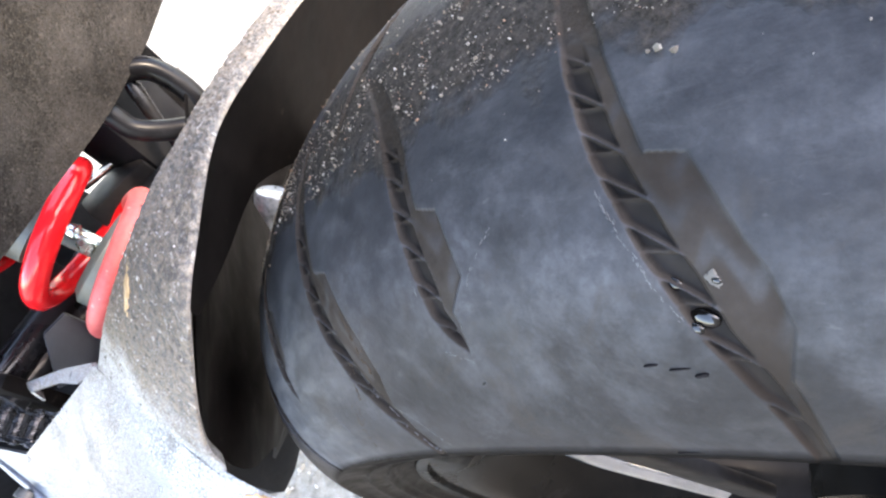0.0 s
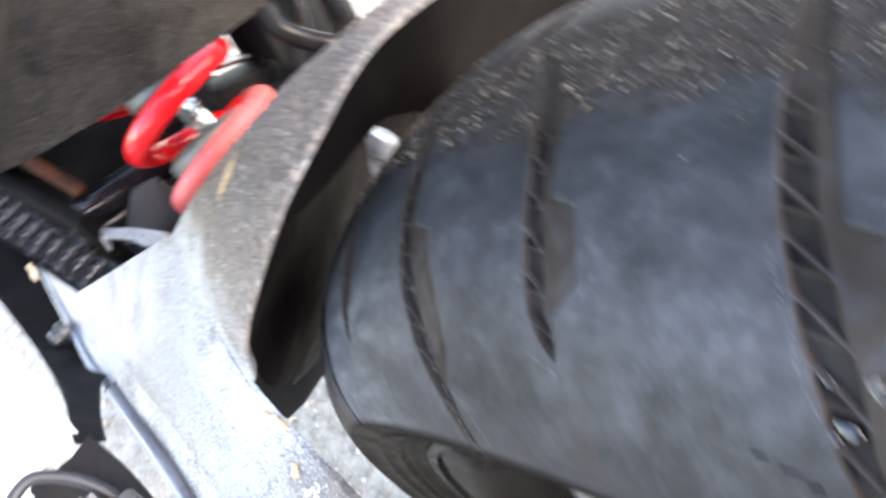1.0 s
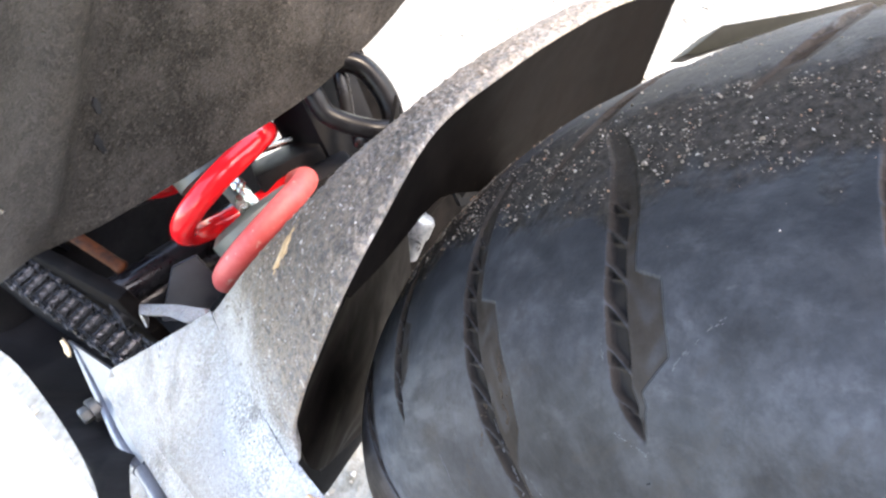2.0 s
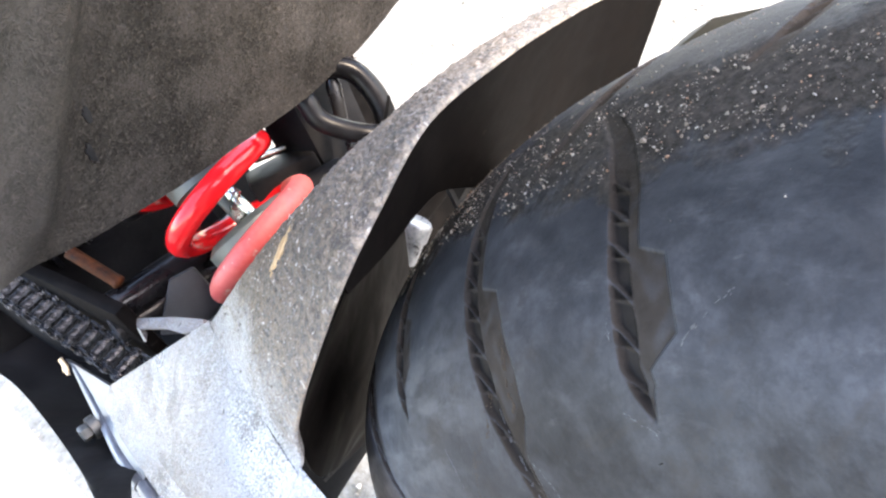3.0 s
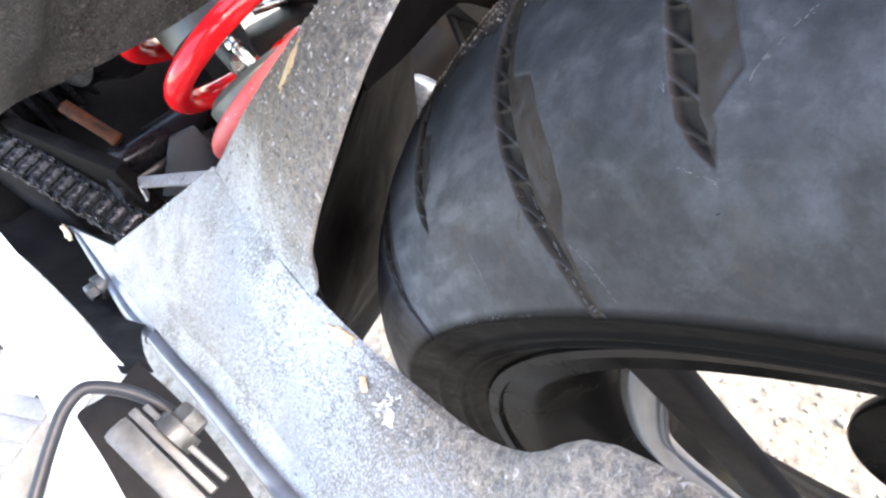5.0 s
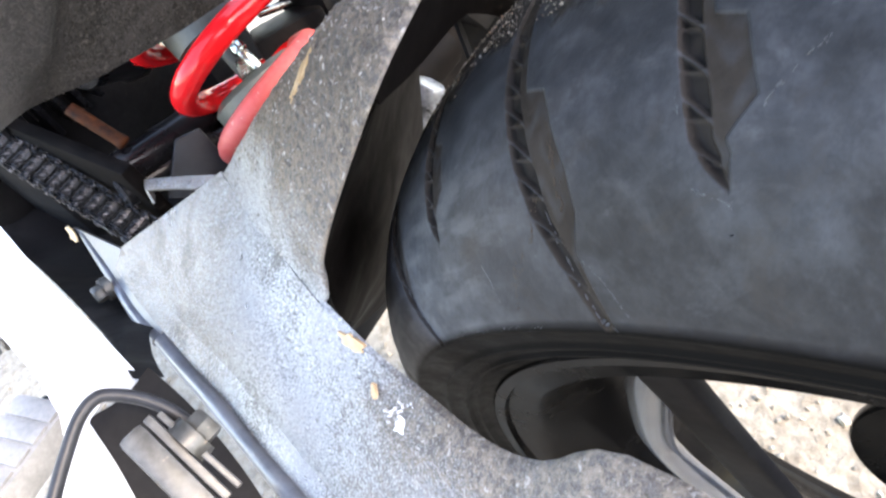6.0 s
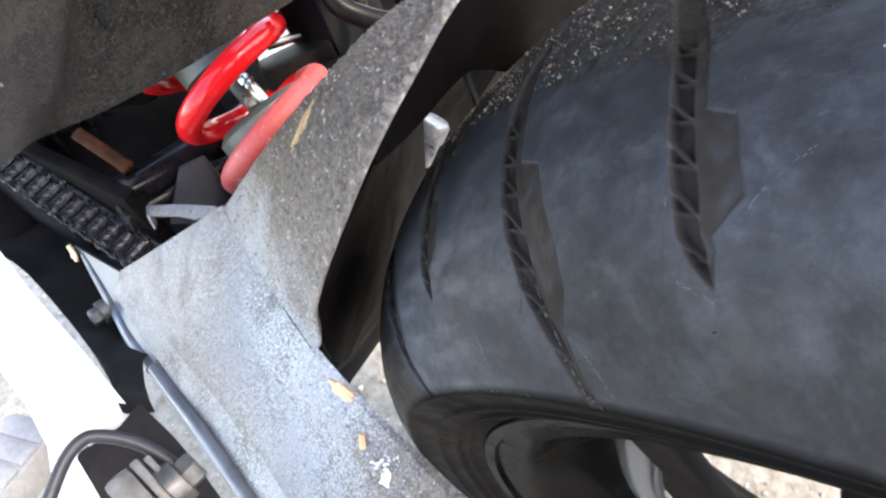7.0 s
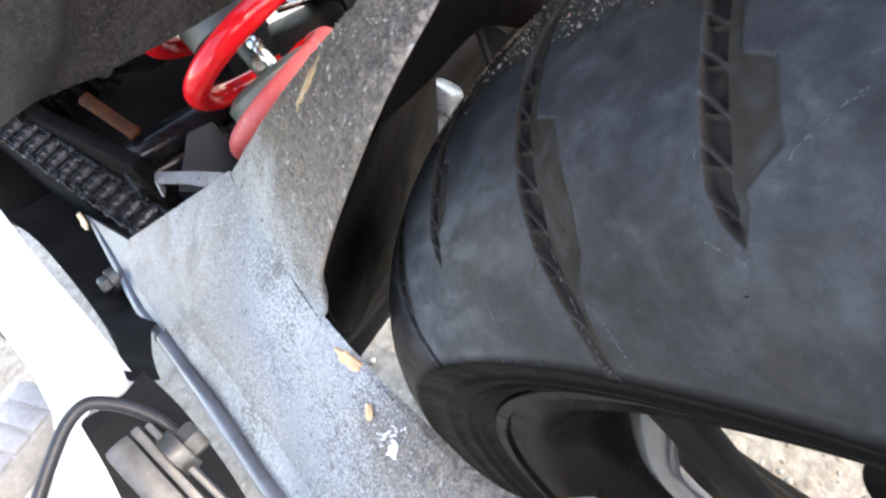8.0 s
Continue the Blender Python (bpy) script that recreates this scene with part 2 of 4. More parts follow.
RUBBER = rubber_material()
ARM = arm_material()
SAND = sand_material()
GRIT = grain_material("grit_grains", [(0, (0.13, 0.117, 0.10)), (0.34, (0.095, 0.077, 0.06)), (0.62, (0.055, 0.046, 0.038)), (0.86, (0.25, 0.235, 0.215)), (0.92, (0.18, 0.10, 0.06))])
STONES = grain_material("ground_stones", [(0, (0.25, 0.222, 0.18)), (0.3, (0.17, 0.15, 0.123)), (0.6, (0.33, 0.312, 0.275)), (0.85, (0.115, 0.108, 0.096))])
RED = worn("red_spring_paint", (0.40, 0.006, 0.009), (0.52, 0.010, 0.013), 240, 30, (0.10, 0.18), 0, 0.03, 0.0002, None, 0.7, 0.25)
FADED = worn("dusty_red_paint", (0.30, 0.022, 0.022), (0.36, 0.060, 0.052), 320, 40, (0.5, 0.7), 0, 0.15, 0.0003, (0.34, 0.16, 0.13))
GREYSTEEL = worn("grey_green_damper", (0.030, 0.0342, 0.0285), (0.054, 0.059, 0.051), 260, 30, (0.45, 0.6), 0.0, 0.1, 0.0003)
CHROME = worn("bright_zinc_steel", (0.30, 0.33, 0.31), (0.42, 0.45, 0.43), 300, 60, (0.15, 0.32), 1.0, 0.05, 0.0002)
CAST = worn("grey_cast_alloy", (0.05, 0.05, 0.048), (0.11, 0.11, 0.106), 330, 60, (0.35, 0.55), 0.5, 0.25, 0.0004, (0.2, 0.17, 0.14), 0.68)
BLACK = worn("black_frame_paint", (0.004, 0.004, 0.005), (0.009, 0.0088, 0.0092), 260, 25, (0.16, 0.35), 0, 0.12, 0.0003, (0.03, 0.026, 0.022), 0.74, 0.2)
GLOSS = worn("gloss_black_wheel_paint", (0.003, 0.0029, 0.0029), (0.006, 0.0055, 0.0052), 220, 30, (0.12, 0.30), 0, 0.05, 0.0002, (0.02, 0.0175, 0.015), 0.76, 0.025)
POLISHED = worn("polished_dark_spoke_metal", (0.16, 0.17, 0.19), (0.25, 0.262, 0.285), 200, 30, (0.07, 0.14), 0.75, 0.04, 0.0002, None, 0.7, 0.5)
FENDER = fender_material()
MATTE = worn("grimy_matte_black", (0.006, 0.006, 0.0068), (0.013, 0.0128, 0.0135), 240, 25, (0.45, 0.7), 0, 0.15, 0.0004, (0.02, 0.0175, 0.015), 0.74, 0.045)
# brown stains, on a near-black base that stands for the shade round the wheel
SHADED_SHEET = worn("stained_sheet_with_shade", (0.0016, 0.0014, 0.0014), (0.0062, 0.0051, 0.0047), 180, 26, (0.5, 0.7), 0.0, 0.15, 0.0004, (0.014, 0.0118, 0.0098), 0.72, 0.03)
RUST = worn("rusty_orange_steel", (0.010, 0.0042, 0.0025), (0.060, 0.0170, 0.0050), 300, 90, (0.6, 0.8), 0, 0.3, 0.0005, None, 0.7, 0.1)
CABLE = worn("black_cable_sleeve", (0.003, 0.003, 0.0035), (0.008, 0.008, 0.009), 240, 40, (0.22, 0.4), 0, 0.1, 0.0003, None, 0.7, 0.08)
CHAINSTEEL = worn("greasy_chain_steel", (0.008, 0.008, 0.009), (0.13, 0.133, 0.145), 350, 110, (0.18, 0.36), 0.85, 0.15, 0.0003, (0.03, 0.025, 0.02), 0.62)
BLUEGREY = worn("blue_grey_plastic", (0.013, 0.0147, 0.0185), (0.024, 0.0265, 0.032), 240, 30, (0.45, 0.6), 0, 0.1, 0.0003)
SILVER = worn("silver_hanger_paint", (0.62, 0.63, 0.64), (0.74, 0.75, 0.76), 260, 30, (0.35, 0.5), 0.3, 0.08, 0.0003)
PEGRUBBER = worn("grey_peg_rubber", (0.13, 0.135, 0.14), (0.22, 0.226, 0.232), 260, 30, (0.6, 0.8), 0, 0.2, 0.0005)
CHIP = worn("bare_tan_chip", (0.42, 0.28, 0.15), (0.62, 0.46, 0.29), 400, 120, (0.7, 0.9), 0, 0.4, 0.0004)
SEAT = worn("black_seat_plastic", (0.02, 0.02, 0.02), (0.04, 0.04, 0.04), 260, 20, (0.6, 0.8), 0, 0.2, 0.0005)


# ---- builders ----
def part(name, bm, material, parent=None, label="", smooth=True):
    me = bpy.data.meshes.new(name)
    bmesh.ops.recalc_face_normals(bm, faces=bm.faces)
    bm.to_mesh(me)
    bm.free()
    me.materials.append(material)
    if smooth:
        me.polygons.foreach_set("use_smooth", [True] * len(me.polygons))
        me.set_sharp_from_angle(angle=radians(38))
    ob = new(name, me)
    ob.parent = parent
    return tagged(ob, label)


def V(*p):
    return Vector(p)


def smooth_path(pts, n=6):
    """Points on a smooth line through pts."""
    pts = [Vector(p) for p in pts]
    out = []
    for i in range(len(pts) - 1):
        a, b = pts[i], pts[i + 1]
        p, q = pts[max(i - 1, 0)], pts[min(i + 2, len(pts) - 1)]
        for k in range(n):
            t = k / n
            out.append(0.5 * (2 * a + (b - p) * t + (2 * p - 5 * a + 4 * b - q) * t * t + (3 * a - p - 3 * b + q) * t ** 3))
    return out + [pts[-1]]


def tube(bm, pts, radius, sides=12, flat=1.0):
    """A round rod along pts; radius: one, or one for each point."""
    pts = [Vector(p) for p in pts]
    radii = radius if isinstance(radius, list) else [radius] * len(pts)
    rings, side = [], None
    for i, p in enumerate(pts):
        d = (pts[min(i + 1, len(pts) - 1)] - pts[max(i - 1, 0)]).normalized()
        if side is None:
            side = d.cross(V(0, 0, 1)) if abs(d.z) < 0.9 else d.cross(V(1, 0, 0))
        side = (side - d * side.dot(d)).normalized()
        up = d.cross(side)
        rings.append([bm.verts.new(p + radii[i] * (math.cos(2 * math.pi * k / sides) * side + flat * math.sin(2 * math.pi * k / sides) * up)) for k in range(sides)])
    for a, b in zip(rings, rings[1:]):
        for k in range(sides):
            bm.faces.new((a[k], a[(k + 1) % sides], b[(k + 1) % sides], b[k]))
    for end in (rings[0], rings[-1][::-1]):
        bm.faces.new(end)


def loft(bm, sections, close_ends=True):
    rings = [[bm.verts.new(p) for p in s] for s in sections]
    n = len(rings[0])
    for a, b in zip(rings, rings[1:]):
        for k in range(n):
            bm.faces.new((a[k], a[(k + 1) % n], b[(k + 1) % n], b[k]))
    if close_ends:
        bm.faces.new(rings[0][::-1])
        bm.faces.new(rings[-1])


def turned(bm, base, axis, profile, sides=24):
    """A lathe-turned solid: profile of (along, radius) from base along axis."""
    axis = Vector(axis).normalized()
    e = (axis.cross(V(0, 0, 1)) if abs(axis.z) < 0.9 else axis.cross(V(1, 0, 0))).normalized()
    g = axis.cross(e)
    loft(bm, [[Vector(base) + axis * h + r * (math.cos(2 * math.pi * k / sides) * e + math.sin(2 * math.pi * k / sides) * g) for k in range(sides)] for h, r in profile])


def hexbolt(bm, base, axis, r, h):
    turned(bm, base, axis, [(-0.004, r * 1.45), (0.0, r * 1.5), (0.0015, r * 1.45)], 20)
    turned(bm, base, axis, [(0.001, r * 1.0), (0.0016, r * 1.08), (h * 0.85, r * 1.08), (h, r * 0.9)], 6)


def slab(bm, outline, normal, thick, bevel=0.0):
    """A plate: an outline pushed back along the normal."""
    n = Vector(normal).normalized() * thick
    loft(bm, [[Vector(p) for p in outline], [Vector(p) - n for p in outline]])
    if bevel:
        bmesh.ops.bevel(bm, geom=list(bm.edges), offset=bevel, segments=2, affect="EDGES", profile=0.6, clamp_overlap=True)


def block(bm, centre, x, y, z, size, bevel=0.002):
    """A bevelled box with its own axes x, y, z."""
    M = Matrix((Vector(x).normalized(), Vector(y).normalized(), Vector(z).normalized())).transposed().to_4x4()
    made = bmesh.ops.create_cube(bm, size=1, matrix=Matrix.Translation(centre) @ M @ Matrix.Diagonal((*size, 1)))
    edges = {e for v in made["verts"] for e in v.link_edges}
    bmesh.ops.bevel(bm, geom=list(edges), offset=bevel, segments=2, affect="EDGES", profile=0.6, clamp_overlap=True)


def lerp(a, b, t):
    return Vector(a) * (1 - t) + Vector(b) * t


AXLE = V(0, 0, 0.314)

# ---- ground ----
bm = bmesh.new()
span = [-60, -20, -6] + [-2 + 0.05 * i for i in range(81)] + [6, 20, 60]
grid = [[bm.verts.new((x, y + 0.5, 0.012 * noise.noise(V(x * 3, y * 3, 0)) + 0.004 * noise.noise(V(x * 14, y * 14, 3)) if abs(x) < 2 and abs(y) < 2 else 0)) for x in span] for y in span]
for r0, r1 in zip(grid, grid[1:]):
    for k in range(len(span) - 1):
        bm.faces.new((r0[k], r0[k + 1], r1[k + 1], r1[k]))
tagged(part("ground", bm, SAND), "dry sandy ground with scattered small stones", "ground", kind="structure")

# an added plain wall, out of view, that keeps the low sky's light off the tyre
bm = bmesh.new()
block(bm, (-1.25, -2.15, 1.20), (1, 0, 0), (0, 1, 0), (0, 0, 1), (0.15, 4.0, 2.42), 0.008)
tagged(part("sky_blocker_wall", bm, worn("blocker_wall_render", (0.16, 0.14, 0.12), (0.24, 0.215, 0.19), 60, 4, (0.85, 0.95), 0, 0.4, 0.003, None, 0.7, 0.2)), "added plain wall out of view that blocks low sky light", "wall", kind="structure")

# ---- motorcycle ----
bike = tagged(new("motorcycle"), "dusty parked motorcycle with red rear spring and worn tyre", "motorcycle")

# rear wheel: gloss black rim, with tyre, hub and spokes
wheel_profile = [(0.0685, 0.226), (0.0692, 0.231), (0.0675, 0.2325), (0.0655, 0.229), (0.0648, 0.2145), (0.060, 0.2085), (0.052, 0.204), (0.044, 0.197), (0.034, 0.190), (0.018, 0.186), (0.0, 0.185)]
far_profile = [(0.0480, 0.2335), (0.044, 0.232), (0.038, 0.2265), (0.032, 0.216), (0.026, 0.203), (0.018, 0.190)]
ring_shape = [(-x, r) for x, r in wheel_profile] + far_profile[::-1] + [(0.042, 0.236), (0.03, 0.222), (0.02, 0.205), (-0.03, 0.205), (-0.055, 0.222)]
bm = bmesh.new()
rings = [[bm.verts.new((x, r * math.cos(a), 0.314 + r * math.sin(a))) for x, r in ring_shape] for a in [2 * math.pi * i / 160 for i in range(160)]]
for i in range(160):
    a, b = rings[i], rings[(i + 1) % 160]
    for j in range(len(ring_shape)):
        bm.faces.new((a[j], a[(j + 1) % len(ring_shape)], b[(j + 1) % len(ring_shape)], b[j]))
wheel = part("rear_wheel", bm, GLOSS, bike, "gloss black cast alloy rear wheel rim")

CROWN, SEMI_R, SEMI_X = 0.250, 0.0639, 0.0848


def tread_radius(x):
    """The tread's radius at x metres across; the far half is squarer than the worn near one."""
    q = np.clip(np.abs(x) / SEMI_X, 0, 0.9999)
    e = np.where(np.asarray(x) > 0, 2.32, 2.0)
    return CROWN + SEMI_R * (1 - q ** e) ** (1 / e)


def interp(x, xs, ys):
    return np.interp(x, xs, ys)


def groove_depth(th, x):
    """How deep the tread is cut, in metres, at an angle (degrees) and a place across (mm). Long and short cuts alternate, with saw-toothed front walls."""
    # dust: brown floor dust up to half, painted shade of the strip above
    depth, dust = np.zeros_like(th), np.zeros_like(th)

    def cut(th, x, first, wide, block_x, block_w, x0, x1, teeth):
        u = ((th - first(x)) % 20.0) * 5.4
        u = np.where(u > 54, u - 108, u)
        w = wide(x) * 5.4
        b = np.clip((x - block_x[0]) / -1.6, 0, 1) * np.clip((x - block_x[1]) / 6.0, 0, 1)
        ww = w + block_w * 5.4 * b
        inside = np.clip(u / 1.2, 0, 1) * np.clip((ww - u) / 0.9, 0, 1)
        ends = np.clip((x0 - x) / 7.0, 0, 1) * np.clip((x - x1) / 4.0, 0, 1)
        inside = inside * inside * (3 - 2 * inside) * ends
        # a deep saw-cut strip along the front wall, crossed by thin slanting ribs
        toothed = np.clip((-17 - x) / 6, 0, 1) * np.clip((x + 85) / 8, 0.45, 1)
        reach = 0.56 * w
        strip = np.clip((reach - u) / 0.8 + 0.5, 0, 1) * toothed
        step = 8.2
        slant = (x - teeth + 0.85 * u) % step
        back = (x - teeth + 0.70 * reach + 0.15 * u) % step
        rib = np.maximum(np.exp(-((slant - 4.1) / 0.55) ** 2), 0.6 * np.exp(-((back - 4.1) / 0.40) ** 2)) * np.clip((w - 4.0) / 3, 0, 1) * toothed
        on_wall = np.clip((reach + 0.5 - u) / 0.8 + 0.5, 0, 1)
        worn_tab = 1 - 0.15 * np.clip((u - w) / 1.5, 0, 1)
        d = inside * (0.75 + 0.35 * np.clip(1 - u / w, 0, 1) + 1.2 * strip) * (1 - 0.8 * rib * on_wall) * worn_tab
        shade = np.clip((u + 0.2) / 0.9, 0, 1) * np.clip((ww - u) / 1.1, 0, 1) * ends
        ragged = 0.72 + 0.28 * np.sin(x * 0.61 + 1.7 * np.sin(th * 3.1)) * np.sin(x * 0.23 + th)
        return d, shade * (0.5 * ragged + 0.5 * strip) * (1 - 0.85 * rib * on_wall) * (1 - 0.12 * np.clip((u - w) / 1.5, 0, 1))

    def long_first(x):
        return interp(-x, [-30, -5, 9.6, 23, 40, 56, 68, 77, 84.6], [68.1, 69.5, 69.9, 70.25, 70.95, 72.15, 73.45, 75.05, 76.35])

    def long_wide(x):
        return interp(-x, [-30, 0, 17, 40, 60, 75, 85], [0.8, 1.2, 1.6, 1.9, 2.2, 1.5, 0.7])

    def short_first(x):
        return interp(-x, [-12, -9, 7.5, 23, 35, 45, 54, 59.5, 63.5, 66.7], [56.8, 57.2, 59.2, 60.35, 60.95, 61.35, 61.75, 62.05, 62.65, 63.4])

    def short_wide(x):
        return interp(-x, [-12, -9, 13, 25, 36, 54, 62, 67], [0.9, 1.2, 1.5, 1.6, 1.5, 1.7, 1.3, 0.3])

    for mirror, turn in ((1, 0.0), (-1, 5.2)):
        for first, wide, bx, bw, x0, x1, tt in ((long_first, long_wide, (-41, -74), 1.2, 12, -85.5, 2.0), (short_first, short_wide, (-38.5, -60), 1.1, 11 if mirror > 0 else -5, -68, 0.5)):
            d, g = cut(th - turn, x * mirror, first, wide, bx, bw, x0, x1, tt)
            depth, dust = np.maximum(depth, d), np.maximum(dust, g)
    return depth / 1000, dust


def build_tyre():
    fine = np.radians(np.arange(28, 96, 0.062))
    rough_turn = np.radians(np.arange(96, 388, 2.0))
    th = np.concatenate([fine, rough_turn])
    # across: the left shoulder finely, the far side coarsely
    t = np.concatenate([np.linspace(-76.6, 22, 400), np.linspace(26, 76.6, 26)])
    cx = SEMI_X * np.sin(np.radians(t))
    cr = tread_radius(cx)
    cx = np.where(cx > 0.052, 0.052 + (cx - 0.052) * 0.40, cx)
    T2, X2 = np.meshgrid(np.degrees(th), cx * 1000, indexing="ij")
    depth, dust = groove_depth(T2, X2)
    wob = 0.00025 * np.sin(T2 * 0.9) * np.sin(X2 * 0.11)
    rad = cr[None, :] - (depth + wob) * np.cos(np.radians(t))[None, :] * 0.95
    xs = cx[None, :] - depth * np.sin(np.radians(t))[None, :] * 0.95
    wall = [(0.0828, 0.2638), (0.0824, 0.2630), (0.0806, 0.2610), (0.0798, 0.2575), (0.0791, 0.2545), (0.0786, 0.2522), (0.0794, 0.2515), (0.0794, 0.2506), (0.0781, 0.2499), (0.0770, 0.2468), (0.0752, 0.2438), (0.0763, 0.2431), (0.0763, 0.2422), (0.0742, 0.2413), (0.0720, 0.2392), (0.0730, 0.2385), (0.0727, 0.2376), (0.0704, 0.2365), (0.0690, 0.2335), (0.0672, 0.231), (0.05, 0.226)]
    far_wall = [(0.0640, 0.2640), (0.0630, 0.2605), (0.0620, 0.2580), (0.0600, 0.2530), (0.0580, 0.2485), (0.0555, 0.2440), (0.0525, 0.2400), (0.0500, 0.2370), (0.0480, 0.2345), (0.040, 0.234)]
    left = [(-x, r) for x, r in wall[::-1]]
    nt = len(th)
    ones = np.ones((nt, 1))
    rad = np.hstack([ones * np.array([r for _, r in left]), rad, ones * np.array([r for _, r in far_wall])])
    xs = np.hstack([ones * np.array([x for x, _ in left]), xs, ones * np.array([x for x, _ in far_wall])])
    dust = np.hstack([np.zeros((nt, len(wall))), dust, np.zeros((nt, len(far_wall)))])
    co = np.stack([xs, rad * np.cos(th)[:, None], 0.314 + rad * np.sin(th)[:, None]], -1).reshape(-1, 3)
    m = xs.shape[1]
    i, j = np.meshgrid(np.arange(nt), np.arange(m - 1), indexing="ij")
    i2 = (i + 1) % nt
    faces = np.stack([i * m + j, i2 * m + j, i2 * m + j + 1, i * m + j + 1], -1).reshape(-1, 4)
    me = bpy.data.meshes.new("tyre")
    me.from_pydata(co.tolist(), [], faces.tolist())
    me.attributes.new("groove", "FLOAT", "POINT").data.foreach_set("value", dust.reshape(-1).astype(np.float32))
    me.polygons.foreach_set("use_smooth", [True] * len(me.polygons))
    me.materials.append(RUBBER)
    ob = new("tyre", me)
    ob.parent = wheel
    return tagged(ob, "worn black rubber tyre with saw-toothed grooves and grit")


tyre = build_tyre()

bm = bmesh.new()
turned(bm, (-0.055, 0, 0.314), (1, 0, 0), [(-0.04, 0.018), (0, 0.022), (0.004, 0.040), (0.050, 0.042), (0.0645, 0.046), (0.0655, 0.0795), (0.067, 0.0805), (0.071, 0.0805), (0.0725, 0.0795), (0.074, 0.046), (0.11, 0.045)], 64)
hub = part("hub", bm, GLOSS, wheel, "dark round wheel hub")
BEND = [(-0.036, 0.156, 0.4222), (-0.036, 0.1606, 0.3799), (-0.036, 0.1592, 0.3251), (-0.036, 0.1476, 0.2949), (-0.036, 0.1288, 0.2717), (-0.036, 0.106, 0.247), (-0.036, 0.0821, 0.2211)]
for k in range(3):
    turn = Matrix.Translation(AXLE) @ Matrix.Rotation(radians(120 * k), 4, "X") @ Matrix.Translation(-AXLE)
    for name, rim_at, hub_at, half, deep, flare in (("spoke", (-0.050, 0.146, 0.4387), (-0.040, 0.062, 0.256), 0.0105, 0.0045, 0.15),):
        bm = bmesh.new()
        a, b = Vector(rim_at), Vector(hub_at)
        d = (b - a).normalized()
        s = V(1, 0, 0).cross(d).normalized()
        cs = []
        sharp = 0.75 if flare > 0.5 else 0.42
        ring = [(math.copysign(abs(math.cos(q)) ** sharp, math.cos(q)), math.copysign(abs(math.sin(q)) ** sharp, math.sin(q))) for q in (2 * math.pi * k2 / 20 for k2 in range(20))]
        for i in range(25):
            t = i / 24
            p = lerp(a - d * 0.036, b, t)
            w = half * (1 + flare * (max(0, 0.3 - t) / 0.3) ** 2)
            h = deep * (1 + flare * (max(0, 0.3 - t) / 0.3) ** 2)
            cs.append([p + s * (w * u) + V(1, 0, 0) * (h * v) for u, v in ring])
        loft(bm, cs)
        bm.transform(turn)
        part(name, bm, MATTE, wheel, "matte dark grey straight spoke")
    bm = bmesh.new()
    bend = smooth_path(BEND, 5)
    tube(bm, bend, [0.013 - 0.0045 * min(1.0, i / 12) for i in range(len(bend))], 20, 0.8)
    bm.transform(turn)
    part("spoke", bm, POLISHED, wheel, "polished dark metal bent spoke")

# swingarm: left arm, its guard strip, the arch over the tyre and the web in front of it
UP = V(-0.607, 0.275, 0.746)
outer = [(-0.088, 0.492, 0.386), (-0.098, 0.455, 0.392), (-0.105, 0.423, 0.397), (-0.114, 0.378, 0.406), (-0.122, 0.332, 0.416), (-0.132, 0.287, 0.425), (-0.139, 0.258, 0.430), (-0.147, 0.215, 0.440), (-0.153, 0.170, 0.452), (-0.160, 0.12, 0.462), (-0.168, 0.05, 0.455)]
inner = [(-0.046, 0.365, 0.466), (-0.058, 0.337, 0.471), (-0.069, 0.308, 0.476), (-0.080, 0.281, 0.482), (-0.090, 0.254, 0.487), (-0.097, 0.228, 0.482), (-0.102, 0.203, 0.482), (-0.107, 0.178, 0.486), (-0.1065, 0.159, 0.493), (-0.0985, 0.137, 0.507), (-0.102, 0.08, 0.505)]
bm = bmesh.new()
cs = []
for i, (o, n) in enumerate(zip(smooth_path(outer, 4), smooth_path(inner, 4))):
    o, n = Vector(o), Vector(n)
    side = (o - n).normalized()
    w = (o - n).length
    bulge = 0.0035 * min(1, i / 8)
    top = [n - UP * 0.009 - side * 0.0015, n - UP * 0.0022, n + side * 0.004 + UP * 0.0004, n + side * (w * 0.24) + UP * bulge, n + side * (w * 0.34) + UP * bulge * 0.75, n + side * (w * 0.7) + UP * bulge * 0.5, o - side * 0.004 + UP * 0.0004, o - UP * 0.0018, o - UP * 0.008 + side * 0.0012]
    cs.append(top[2:7] + [o - UP * 0.0018, o + V(-0.0045, 0.002, -0.0055), o + V(-0.0105, 0.004, -0.0105), o + V(-0.006, 0.004, -0.035), n + V(-0.018, 0.004, -0.035), n + V(-0.004, 0.001, -0.010), n + V(0.0, 0.0, -0.0025)])
loft(bm, cs)
arm_rows = cs
swingarm = part("swingarm", bm, ARM, bike, "dusty grey painted steel rear swingarm")

F = [(-0.0530, 0.3820, 0.4520), (-0.046, 0.365, 0.467), (-0.041, 0.330, 0.500), (-0.034, 0.305, 0.523), (-0.026, 0.285, 0.540), (-0.016, 0.271, 0.551), (0.004, 0.264, 0.555), (0.034, 0.262, 0.550), (0.060, 0.262, 0.545), (0.103, 0.261, 0.534), (0.138, 0.260, 0.523), (0.160, 0.260, 0.514)]
